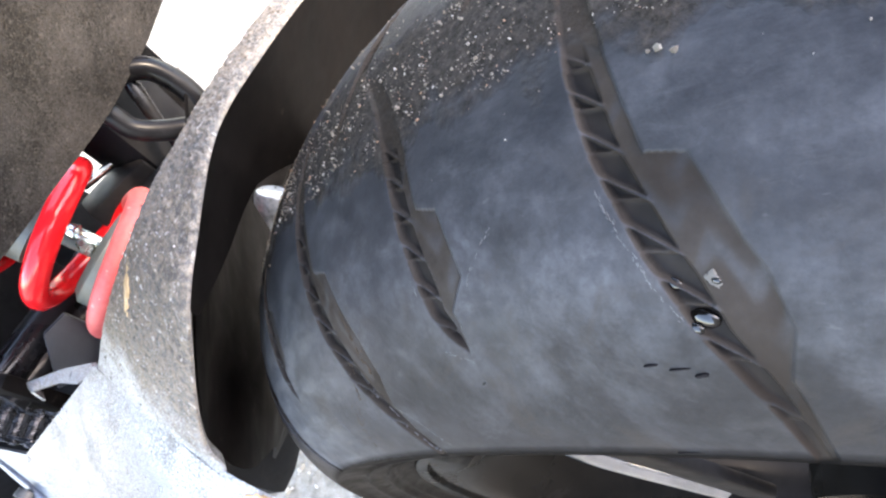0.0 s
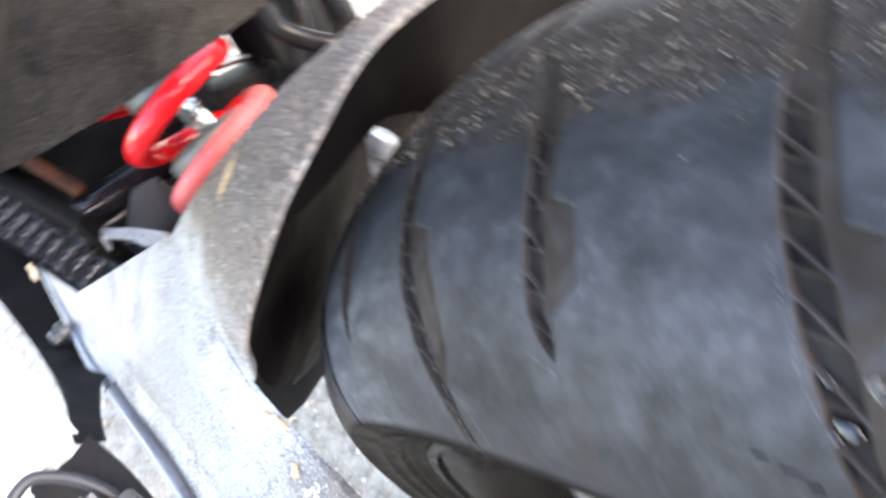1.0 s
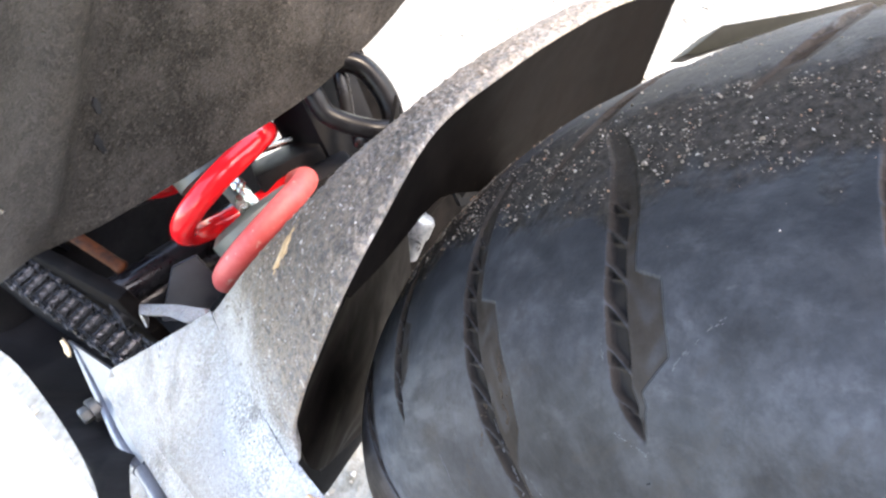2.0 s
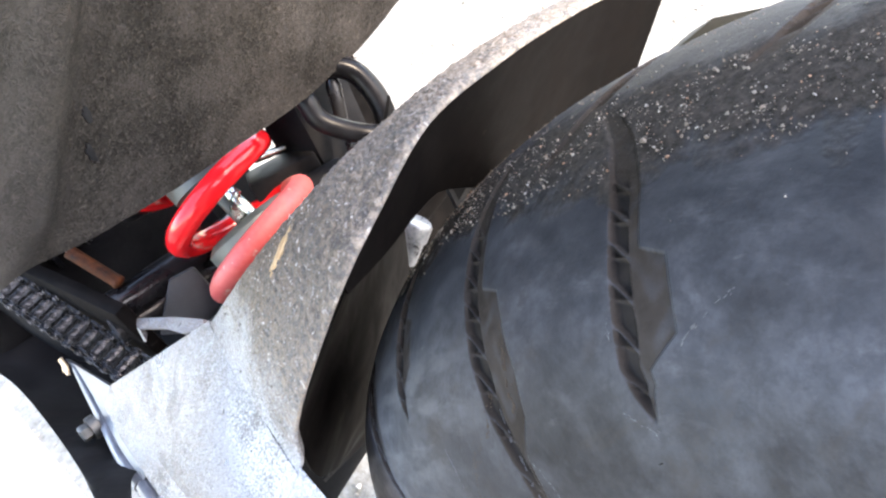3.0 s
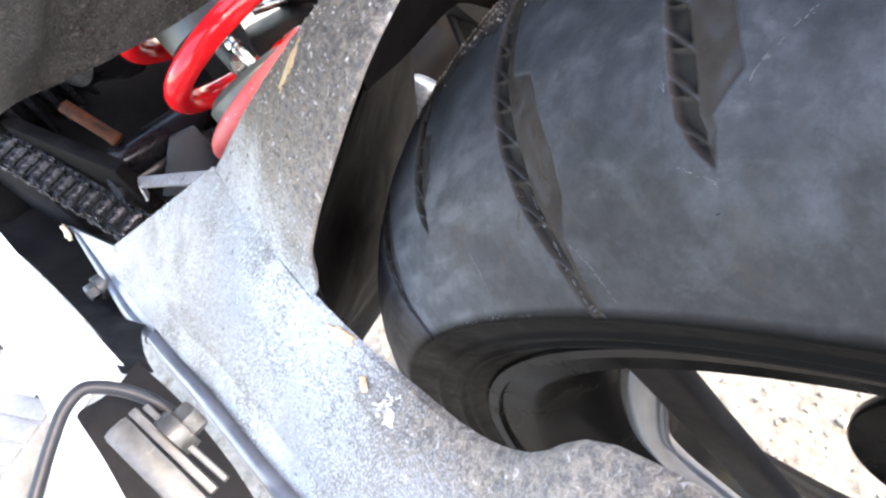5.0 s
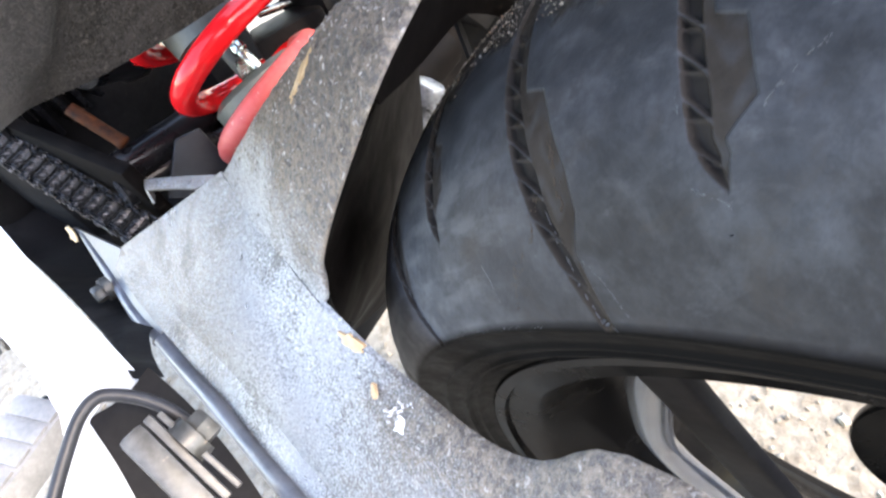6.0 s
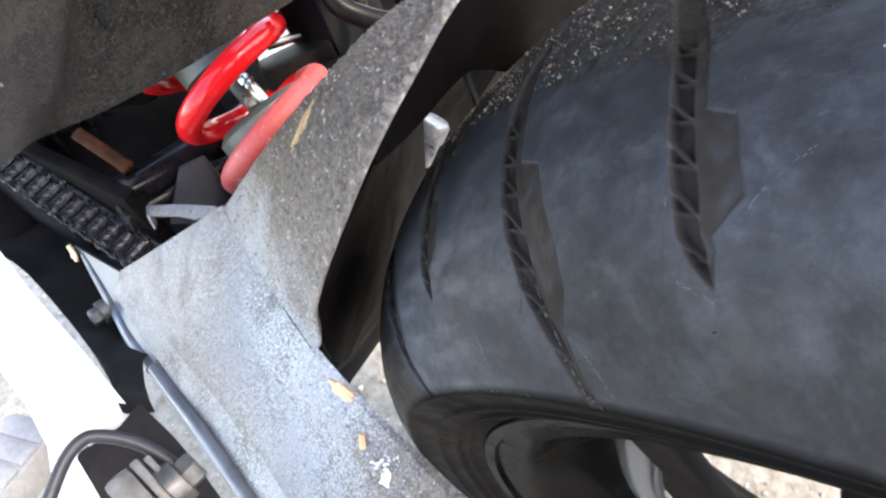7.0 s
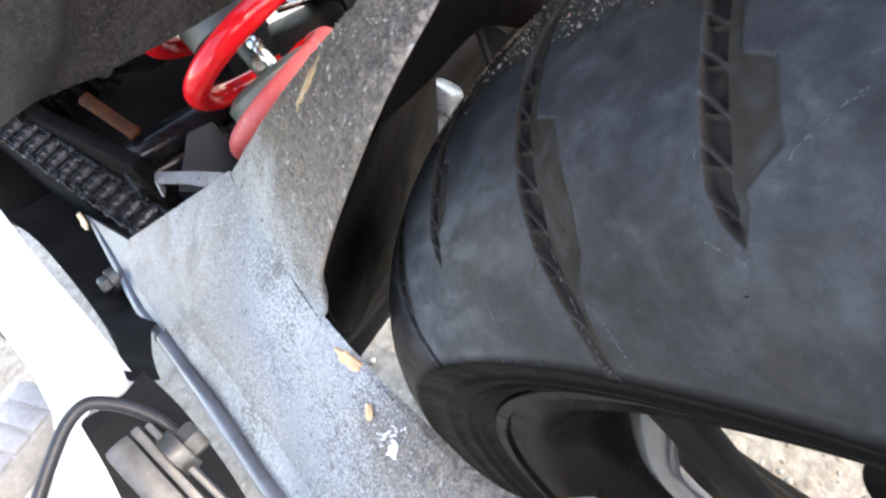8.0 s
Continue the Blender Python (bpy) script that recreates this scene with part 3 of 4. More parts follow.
R = [(-0.0950, 0.2640, 0.4775), (-0.0900, 0.2530, 0.4885), (-0.086, 0.250, 0.504), (-0.078, 0.242, 0.523), (-0.066, 0.231, 0.545), (-0.055, 0.220, 0.565), (-0.036, 0.219, 0.572), (-0.001, 0.221, 0.577), (0.038, 0.219, 0.571), (0.080, 0.219, 0.559), (0.125, 0.217, 0.544), (0.166, 0.207, 0.529)]
DROP = [0.003, 0.003, 0.003, 0.003, 0.003, 0.010, 0.024, 0.041, 0.070, 0.088, 0.096, 0.090]
bm = bmesh.new()
cs, lining = [], []
FINE = 72
front_edge, rear_edge = smooth_path(F, FINE), smooth_path(R, FINE)
for i, (f, r) in enumerate(zip(front_edge, rear_edge)):
    t = i / FINE
    k = min(int(t), len(DROP) - 2)
    drop = DROP[k] + (DROP[k + 1] - DROP[k]) * (t - k)
    f, r = Vector(f), Vector(r)
    across = (f - r).normalized()
    lo, hi = max(i - FINE, 0), min(i + FINE, len(rear_edge) - 1)
    out = across.cross(rear_edge[hi] + front_edge[hi] - rear_edge[lo] - front_edge[lo]).normalized()
    if out.dot(r - V(0, 0.2, 0.4)) < 0:
        out = -out
    w = (f - r).length
    grow = min(1.0, t / 1.8)
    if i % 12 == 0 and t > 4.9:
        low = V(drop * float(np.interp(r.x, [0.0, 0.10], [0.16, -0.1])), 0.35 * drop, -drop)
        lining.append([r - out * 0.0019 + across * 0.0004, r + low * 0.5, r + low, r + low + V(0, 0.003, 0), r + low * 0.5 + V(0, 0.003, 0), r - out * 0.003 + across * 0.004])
    r, f = r - out * 0.0012 * max(0.0, 1 - t), f - out * 0.0012 * max(0.0, 1 - t)
    row = [r - out * 0.0018 + across * 0.0003, r - out * 0.0008 + across * 0.0002]
    for j in range(57):
        q = j / 56
        p = r + across * (0.0012 + (w - 0.004) * q) + out * 0.0032 * grow * math.sin(math.pi * q) ** 0.6
        # caked grit, thicker and coarser towards the top of the arch
        rough = (0.25 + 0.75 * min(1.0, max(0.0, (p.z - 0.485) / 0.05))) * min(1.0, t)
        lump = 0.0006 * noise.noise(p * 380) + 0.0006 * noise.noise(p * 900) + 0.0005 * noise.noise(p * 130)
        row.append(p + out * (rough * lump))
    cs.append(row + [f - out * 0.002, f - out * 0.010, r - out * 0.004 + across * 0.006])
fleck_spots = []
fleck_rnd = random.Random(21)
for _ in range(750):
    row = cs[int(FINE * fleck_rnd.triangular(0.3, 6.5, 1.2))]
    k = fleck_rnd.randrange(3, 58)
    fleck_spots.append((row[k], (row[k - 1] - row[k + 1]).normalized(), rear_edge[FINE * 3] - rear_edge[FINE], 1.0))
loft(bm, cs)
part("arch", bm, ARM, swingarm, "grit-crusted arch of the swingarm over the tyre")
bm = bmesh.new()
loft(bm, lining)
part("arch_lining", bm, SHADED_SHEET, swingarm, "smooth brown lining of the arch, its shade in the colour")

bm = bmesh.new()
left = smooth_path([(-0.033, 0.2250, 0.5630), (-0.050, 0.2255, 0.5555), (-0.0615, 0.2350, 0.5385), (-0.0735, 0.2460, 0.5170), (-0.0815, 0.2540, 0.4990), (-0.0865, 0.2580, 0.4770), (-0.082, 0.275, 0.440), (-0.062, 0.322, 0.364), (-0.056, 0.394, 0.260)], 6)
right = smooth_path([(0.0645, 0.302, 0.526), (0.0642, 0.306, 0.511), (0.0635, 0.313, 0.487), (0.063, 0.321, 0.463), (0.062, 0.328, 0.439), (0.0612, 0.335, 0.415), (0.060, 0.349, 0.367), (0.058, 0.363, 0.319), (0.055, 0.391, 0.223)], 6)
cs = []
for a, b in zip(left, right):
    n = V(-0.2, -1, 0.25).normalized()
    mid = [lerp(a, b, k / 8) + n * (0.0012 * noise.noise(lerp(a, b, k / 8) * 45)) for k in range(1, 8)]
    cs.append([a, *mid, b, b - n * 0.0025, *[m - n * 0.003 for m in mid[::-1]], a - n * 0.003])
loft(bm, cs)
part("web", bm, SHADED_SHEET, swingarm, "brown-stained sheet web beside the tyre, its shade in the colour")

bm = bmesh.new()
tube(bm, smooth_path([(-0.085, 0.575, 0.354), (-0.097, 0.53, 0.362), (-0.107, 0.49, 0.370), (-0.118, 0.45, 0.377), (-0.1245, 0.412, 0.386)], 5), 0.0036, 10)
tube(bm, smooth_path([(-0.1235, 0.408, 0.388), (-0.130, 0.375, 0.395), (-0.136, 0.338, 0.405), (-0.1435, 0.300, 0.412), (-0.149, 0.272, 0.418), (-0.157, 0.22, 0.43), (-0.164, 0.15, 0.44)], 5), 0.0042, 10)
slab(bm, [(-0.083, 0.600, 0.350), (-0.0875, 0.492, 0.3845), (-0.100, 0.447, 0.390), (-0.108, 0.485, 0.3725), (-0.096, 0.535, 0.3625)], UP, 0.003)
slab(bm, [(-0.100, 0.447, 0.3895), (-0.108, 0.413, 0.3955), (-0.1245, 0.410, 0.3865), (-0.118, 0.45, 0.3775), (-0.108, 0.485, 0.3725)], UP, 0.003)
part("guard_strip", bm, worn("blue_grey_strip", (0.085, 0.094, 0.112), (0.14, 0.152, 0.178), 300, 40, (0.3, 0.45), 0.3, 0.15, 0.0004), swingarm, "blue-grey rolled edge of the chain guard")

bm = bmesh.new()
slab(bm, [(-0.122, 0.408, 0.3855), (-0.1275, 0.386, 0.391), (-0.133, 0.384, 0.383), (-0.1285, 0.405, 0.377)], UP, 0.003)
part("lug", bm, BLACK, swingarm)
bm = bmesh.new()
slab(bm, [(-0.0485, 0.482, 0.414), (-0.040, 0.445, 0.422), (-0.040, 0.400, 0.441), (-0.047, 0.385, 0.449), (-0.053, 0.400, 0.4445), (-0.0475, 0.448, 0.4185), (-0.053, 0.478, 0.411)], (-0.4, 0.3, 0.85), 0.003)
slab(bm, [(-0.0485, 0.482, 0.414), (-0.053, 0.478, 0.411), (-0.056, 0.477, 0.401), (-0.051, 0.481, 0.402)], (-0.2, 0.95, 0.2), 0.002)
part("tab", bm, ARM, swingarm, "bent sheet tab")

bm = bmesh.new()
hexbolt(bm, (-0.113, 0.494, 0.372), (-0.9, 0.1, 0.25), 0.0055, 0.008)
part("bolt", bm, CAST, swingarm, "dull grey hex bolt")


def flake(name, at, along, normal, length, width, material, label, owner=None):
    """A thin ragged flake or chip lying on a surface."""
    along, normal = Vector(along).normalized(), Vector(normal).normalized()
    side = normal.cross(along).normalized()
    pts = []
    for k in range(26):
        a = 2 * math.pi * k / 26
        j = 0.8 + 0.55 * noise.noise(V(at[0] * 900 + 2.2 * math.cos(a), at[1] * 900 + 2.2 * math.sin(a), 1.0)) + 0.12 * noise.noise(V(7 * math.cos(a), 7 * math.sin(a), at[0] * 999))
        pts.append(Vector(at) + along * (length / 2 * math.cos(a) * j) + side * (width / 2 * math.sin(a) * j))
    bm = bmesh.new()
    loft(bm, [[p - normal * 0.001 for p in pts], [p + normal * 0.0004 for p in pts], [lerp(p, at, 0.2) + normal * 0.0006 for p in pts]])
    return part(name, bm, material, owner or swingarm, label)


DUSTY = worn("dried_mud_smear", (0.06, 0.057, 0.053), (0.11, 0.105, 0.097), 400, 80, (0.8, 0.95), 0, 0.2, 0.0003, None, 0.7, 0.05)
for at, along, normal, length, width in (((-0.0712, 0.0898, 0.5843), (0.1, -1, 0.2), (-0.76, 0.2, 0.62), 0.0035, 0.0009), ((-0.0727, 0.0814, 0.5849), (0.3, -1, 0.2), (-0.78, 0.17, 0.6), 0.0035, 0.0022), ((-0.0718, 0.0850, 0.5849), (0.1, -1, 0.2), (-0.77, 0.18, 0.6), 0.0050, 0.0007), ((-0.0720, 0.126, 0.5683), (0.5, -1, 0.3), (-0.77, 0.29, 0.57), 0.0011, 0.0006), ((-0.0818, 0.0840, 0.5660), (0.05, -1, 0.3), (-0.93, 0.1, 0.35), 0.009, 0.0007)):
    flake("nick", at, along, normal, length * 0.8, width * 0.4, MATTE, "", wheel)
flake("mud_smear", (-0.0602, 0.0793, 0.5966), (-0.5, -0.5, -0.4), (-0.64, 0.29, 0.71), 0.0050, 0.0026, DUSTY, "", wheel)
flake("paint_chip", (-0.0395, 0.2735, 0.5408), (0.75, -0.27, 0.62), (-0.5, 0.48, 0.72), 0.026, 0.0062, CHIP, "tan bare streak in the paint")
flake("paint_chip", (-0.0982, 0.2372, 0.4805), (-0.16, -0.95, -0.22), (-0.6, 0.1, 0.79), 0.015, 0.0055, CHIP, "tan bare patch in the paint")
flake("paint_chip", (-0.0885, 0.590, 0.3535), (-0.2, -0.9, 0.15), UP, 0.034, 0.008, CHIP, "tan chip at the strip's end")
flake("paint_chip", (-0.1085, 0.2235, 0.4755), (0.6, 0.4, 0.2), UP, 0.006, 0.0025, CHIP, "tan bare patch in the paint")
flake("scrape", (-0.1128, 0.2085, 0.4738), (0.5, -0.6, 0.3), (-0.5, 0.2, 0.84), 0.009, 0.0062, SILVER, "white scraped spot of bare metal")
flake("hole", (-0.1158, 0.2070, 0.4715), (0.9, 0.4, 0.5), (-0.5, 0.2, 0.84), 0.0055, 0.0028, MATTE, "small dark hole in the arm")
rnd = random.Random(4)
for _ in range(26):
    at = V(-0.1105, 0.2105, 0.4752) + V(rnd.gauss(0, 0.0022), rnd.gauss(0, 0.003), 0)
    at.z += (at.x + 0.1105) * 0.6
    flake("scrape", at, (rnd.uniform(-1, 1), 1, 0.2), (-0.5, 0.2, 0.84), rnd.uniform(0.0006, 0.0013), rnd.uniform(0.0004, 0.0009), SILVER, "")
bm = bmesh.new()
tube(bm, smooth_path([(-0.135, 0.05, 0.470), (-0.125, 0.02, 0.40), (-0.118, 0.0, 0.33), (-0.118, -0.05, 0.315)], 5), 0.022, 14)
part("axle_plate", bm, ARM, swingarm)

# added dark sheet under the arch, where there is only deep shade
bm = bmesh.new()
slab(bm, [(0.045, 0.290, 0.515), (0.150, 0.266, 0.495), (0.190, 0.350, 0.330), (0.109, 0.331, 0.398), (0.098, 0.324, 0.446), (0.062, 0.318, 0.472)], (-0.2, -0.9, 0.3), 0.004)
part("void_sheet", bm, MATTE, swingarm, "added dark sheet for the shaded void under the arch")

# shock absorber
AX = V(-0.152, -0.621, -0.771).normalized()
C0 = V(0.035, 0.448, 0.449)
e1 = AX.cross(V(1, 0, 0)).normalized()
e2 = AX.cross(e1)


def coil(turn_from, turn_to, rw=0.0077, rm=0.0400):
    pts = []
    n = int((turn_to - turn_from) * 40)
    for i in range(n + 1):
        ph = 2 * math.pi * (turn_from + (turn_to - turn_from) * i / n)
        pts.append(C0 + AX * (0.039 * ph / (2 * math.pi)) + rm * (math.cos(ph + 1.334) * e1 + math.sin(ph + 1.334) * e2))
    return pts, rw


bm = bmesh.new()
turned(bm, C0 - AX * 0.11, AX, [(0, 0.02), (0.005, 0.026), (0.094, 0.026), (0.098, 0.012), (0.104, 0.006), (0.16, 0.006), (0.165, 0.014), (0.22, 0.014)], 32)
shock = part("shock_absorber", bm, GREYSTEEL, bike, "grey-green damper of the rear shock absorber")
bm = bmesh.new()
pts, rw = coil(-1.6, 0.52)
tube(bm, pts, rw, 16)
part("spring", bm, RED, shock, "glossy red coil spring")
bm = bmesh.new()
pts, rw = coil(0.52, 1.6)
tube(bm, pts, [rw * (1.08 - 0.1 * i / len(pts)) for i in range(len(pts))], 16)
part("spring_end", bm, FADED, shock, "dust-faded lower coil of the red spring")
bm = bmesh.new()
turned(bm, C0 + AX * 0.016, AX, [(0, 0.008), (0.002, 0.028), (0.006, 0.0330), (0.034, 0.0335), (0.040, 0.031), (0.056, 0.030)], 36)
part("spring_seat", bm, GREYSTEEL, shock, "dusty grey spring seat")
bm = bmesh.new()
turned(bm, (0.0354, 0.4379, 0.4558), (-0.0022, -0.0119, -0.0106), [(-0.003, 0.004), (0, 0.0048), (0.002, 0.0048), (0.0022, 0.0034), (0.004, 0.0036), (0.0165, 0.0036), (0.018, 0.0026)], 10)
turned(bm, (0.0290, 0.4330, 0.4470), (-0.3, -0.5, -0.6), [(-0.006, 0.003), (0, 0.0045), (0.004, 0.0045), (0.0055, 0.003)], 6)
part("adjuster_bolt", bm, CHROME, shock, "bright zinc adjuster bolt")
bm = bmesh.new()
block(bm, (0.085, 0.455, 0.425), (0.8, -0.5, 0), (0.5, 0.8, -0.2), (0, 0, 1), (0.05, 0.03, 0.02), 0.004)
block(bm, (0.0855, 0.4240, 0.4130), (0.8, -0.5, 0), (0.5, 0.8, -0.2), (0, 0, 1), (0.045, 0.03, 0.03), 0.005)
part("clevis", bm, MATTE, shock, "matte black clevis cover")
bm = bmesh.new()
tube(bm, [(0.094, 0.452, 0.441), (0.074, 0.462, 0.446)], 0.0030, 12)
part("clevis_pin", bm, CHROME, shock, "shiny clevis pin")

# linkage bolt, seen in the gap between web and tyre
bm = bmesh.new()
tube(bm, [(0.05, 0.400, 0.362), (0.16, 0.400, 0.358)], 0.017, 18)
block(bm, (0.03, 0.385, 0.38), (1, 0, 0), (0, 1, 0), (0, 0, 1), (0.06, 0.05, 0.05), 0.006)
# near-black sheet colour stands for the shade in this gap
rocker = part("shock_rocker", bm, SHADED_SHEET, bike, "grimy shock linkage rocker, coloured near-black for its shade")
bm = bmesh.new()
turned(bm, (0.106, 0.374, 0.372), (0.62, -0.30, 0.72), [(-0.028, 0.0105), (-0.010, 0.0105), (-0.0095, 0.0120), (0.0025, 0.0120), (0.0045, 0.0105), (0.0052, 0.0070)], 14)
part("rocker_bolt", bm, worn("dull_zinc", (0.07, 0.073, 0.080), (0.22, 0.226, 0.24), 300, 110, (0.25, 0.45), 0.4, 0.1, 0.0003), rocker, "bright worn linkage bolt")

# drive chain
A0, A1 = V(-0.074, 0.40, 0.372), V(-0.066, 0.70, 0.437)
LINK = 0.0127
d = (A1 - A0).normalized()
n_links = int((A1 - A0).length / LINK)
bm = bmesh.new()
for i in range(n_links + 1):
    p = A0 + d * LINK * i
    tube(bm, [p - V(0.0122, 0, 0), p + V(0.0122, 0, 0)], 0.0024, 8)
chain = part("drive_chain", bm, CHAINSTEEL, bike, "greasy roller drive chain")


def link_plate(name, x_off, grow):
    bm = bmesh.new()
    up = V(1, 0, 0).cross(d).normalized()
    outline = []
    for k in range(20):
        a = 2 * math.pi * k / 20
        c = (1 if math.cos(a) > 0 else -1) * LINK / 2
        waist = 0.78 + 0.22 * abs(math.cos(a))
        outline.append(d * (c + 0.0052 * grow * math.cos(a)) + up * (0.0044 * grow * math.sin(a) * waist))
    loft(bm, [[p + V(x_off - 0.0007, 0, 0) for p in outline], [p + V(x_off + 0.0007, 0, 0) for p in outline]])
    me = bpy.data.meshes.new(name)
    bmesh.ops.recalc_face_normals(bm, faces=bm.faces)
    bm.to_mesh(me)
    bm.free()
    me.materials.append(CHAINSTEEL)
    return me


plates = {s: (link_plate("outer_plate", 0.0105 * s, 1.0), link_plate("inner_plate", 0.0080 * s, 0.96)) for s in (-1, 1)}
bm = bmesh.new()
tube(bm, [V(-0.0068, 0, 0), V(0.0068, 0, 0)], 0.0045, 12)
roller_me = bpy.data.meshes.new("roller")
bm.to_mesh(roller_me)
bm.free()
roller_me.materials.append(CHAINSTEEL)
for i in range(n_links):
    for s in (-1, 1):
        ob = new("link_plate", plates[s][i % 2])
        ob.parent, ob.location = chain, A0 + d * LINK * (i + 0.5)
    ob = new("roller", roller_me)
    ob.parent, ob.location = chain, A0 + d * LINK * i

# inner fender: muddy black plastic sheet ahead of the wheel
def fender_point(u, h):
    x = -0.17 + 0.40 * u
    z0 = float(np.interp(x, [-0.17, -0.107, -0.057, -0.013, 0.03, 0.094, 0.141, 0.23], [0.566, 0.541, 0.5235, 0.5105, 0.5025, 0.4905, 0.488, 0.494]))
    z = z0 + (0.84 - z0) * h
    y = 0.400 - 0.055 * h - 0.10 * h * h
    fold = -0.083 + (z - 0.53) * 0.85
    y -= 0.42 * max(0.0, fold - x) + 0.012 * math.exp(-((x - fold) / 0.012) ** 2) * min(1.0, h * 14)
    y += 0.0025 * noise.noise(V(x * 20, z * 20, 1)) + 0.0006 * noise.noise(V(x * 120, z * 120, 5))
    return V(x, y, z)


bm = bmesh.new()
NU, NH = 110, 60
front = [[bm.verts.new(fender_point(i / NU, (j / NH) ** 1.5)) for i in range(NU + 1)] for j in range(NH + 1)]
back = [[bm.verts.new(fender_point(i / NU, (j / NH) ** 1.5) + V(0, 0.004, -0.001)) for i in range(NU + 1)] for j in range(NH + 1)]
for j in range(NH):
    for i in range(NU):
        bm.faces.new((front[j][i], front[j][i + 1], front[j + 1][i + 1], front[j + 1][i]))
        bm.faces.new((back[j][i], back[j + 1][i], back[j + 1][i + 1], back[j][i + 1]))
for i in range(NU):
    bm.faces.new((front[0][i], back[0][i], back[0][i + 1], front[0][i + 1]))
fender = part("inner_fender", bm, FENDER, bike, "mud-caked black plastic inner fender")
for p, long in (((-0.0245, 0.3790, 0.574), 0.0085), ((-0.0325, 0.3818, 0.560), 0.0100)):
    flake("drain_hole", p, (0.25, 0.1, 1), (0, -1, 0.2), long, 0.0042, MATTE, "dark worn drain hole", fender)
bm = bmesh.new()
turned(bm, (-0.079, 0.3815, 0.5655), (-0.1, -1, 0.2), [(-0.004, 0.0012), (0.001, 0.0014), (0.002, 0.0010)], 8)
part("screw", bm, CHAINSTEEL, fender, "small grey screw")

# seat and tail over the wheel, out of view and sized to shade it
bm = bmesh.new()
cs = []
for y, w, z in ((-0.48, 0.07, 0.96), (-0.30, 0.09, 0.93), (-0.05, 0.105, 0.89), (0.25, 0.115, 0.85), (0.55, 0.12, 0.80), (0.75, 0.12, 0.80), (1.0, 0.15, 0.85)):
    cs.append([V(w * math.cos(2 * math.pi * k / 20) * (1 if abs(math.cos(2 * math.pi * k / 20)) < 0.9 else 0.97), y, z + 0.07 + 0.07 * math.sin(2 * math.pi * k / 20)) for k in range(20)])
loft(bm, cs)
part("seat", bm, SEAT, bike, "unseen black seat and tail that shade the wheel")

# frame, hoses and engine behind the spring
bm = bmesh.new()
tube(bm, [(-0.050, 0.5010, 0.4165), (-0.036, 0.50, 0.4125), (0.010, 0.50, 0.4005), (0.06, 0.50, 0.3875)], 0.0125, 20)
frame_tube = part("frame_tube", bm, BLACK, bike, "glossy black frame cross tube")
# added plate: near-black where the tube's end is lost in shade
bm = bmesh.new()
block(bm, (-0.0515, 0.560, 0.392), (1, 0, 0), (0, 1, 0), (0, 0, 1), (0.011, 0.16, 0.074), 0.004)
part("tube_end_blind", bm, SHADED_SHEET, frame_tube, "added near-black plate hiding the tube's end in shade")
bm = bmesh.new()
block(bm, (0.035, 0.70, 0.40), (1, 0, 0), (0, 1, 0), (0, 0, 1), (0.22, 0.12, 0.46), 0.02)
block(bm, (0.02, 0.60, 0.20), (1, 0, 0), (0, 1, 0), (0, 0, 1), (0.20, 0.30, 0.14), 0.03)
# added dark block that closes the shaded gap behind the spring
block(bm, (0.0975, 0.590, 0.365), (1, 0, 0), (0, 1, 0), (0, 0, 1), (0.055, 0.05, 0.10), 0.012)
engine = part("engine_case", bm, MATTE, bike, "black engine case behind the spring")
for k in range(6):
    bm = bmesh.new()
    block(bm, (-0.060 + 0.014 * k, 0.632, 0.455), (1, 0, 0), (0, 1, 0), (0, 0, 1), (0.0045, 0.03, 0.12), 0.001)
    part("fin", bm, BLACK, engine)
bm = bmesh.new()
block(bm, (-0.095, 0.80, 0.40), (1, 0, 0), (0, 1, 0), (0, 0, 1), (0.05, 0.16, 0.22), 0.02)
part("sprocket_cover", bm, MATTE, bike, "black front sprocket cover")
bm = bmesh.new()
turned(bm, (-0.012, 0.545, 0.47), (0.75, 0.1, -0.35), [(0, 0.012), (0.004, 0.024), (0.03, 0.026), (0.034, 0.029), (0.044, 0.029), (0.05, 0.025), (0.09, 0.025)], 28)
part("intake_boot", bm, CABLE, bike, "ribbed black rubber boot")
# dark brown cover, with near-black sheet added to fill the shaded gap
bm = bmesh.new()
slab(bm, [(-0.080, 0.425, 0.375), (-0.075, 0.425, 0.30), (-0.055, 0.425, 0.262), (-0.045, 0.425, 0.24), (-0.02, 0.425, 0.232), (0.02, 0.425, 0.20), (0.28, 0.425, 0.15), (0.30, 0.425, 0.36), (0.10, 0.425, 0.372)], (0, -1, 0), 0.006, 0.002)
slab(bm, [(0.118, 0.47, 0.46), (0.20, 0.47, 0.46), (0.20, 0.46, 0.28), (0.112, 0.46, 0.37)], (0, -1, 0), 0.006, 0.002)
part("dark_backing", bm, SHADED_SHEET, bike, "dark brown cover and added backing for the shaded gap before the wheel")
bm = bmesh.new()
tube(bm, smooth_path([(-0.0392, 0.524, 0.4555), (-0.0380, 0.5135, 0.4448), (-0.0366, 0.5035, 0.4335), (-0.0360, 0.4985, 0.4280)], 6), [0.0042] * 14 + [0.0046, 0.0048, 0.0047, 0.0040, 0.0024], 16)
part("drain_pipe", bm, RUST, bike, "rust-orange drain pipe end")
bm = bmesh.new()
slab(bm, [(-0.020, 0.470, 0.424), (-0.003, 0.468, 0.418), (-0.004, 0.462, 0.385), (-0.030, 0.466, 0.380), (-0.046, 0.480, 0.392)], (-0.3, -0.8, 0.5), 0.012, 0.002)
part("linkage_cover", bm, BLUEGREY, bike, "blue-grey plastic linkage cover")
bm = bmesh.new()
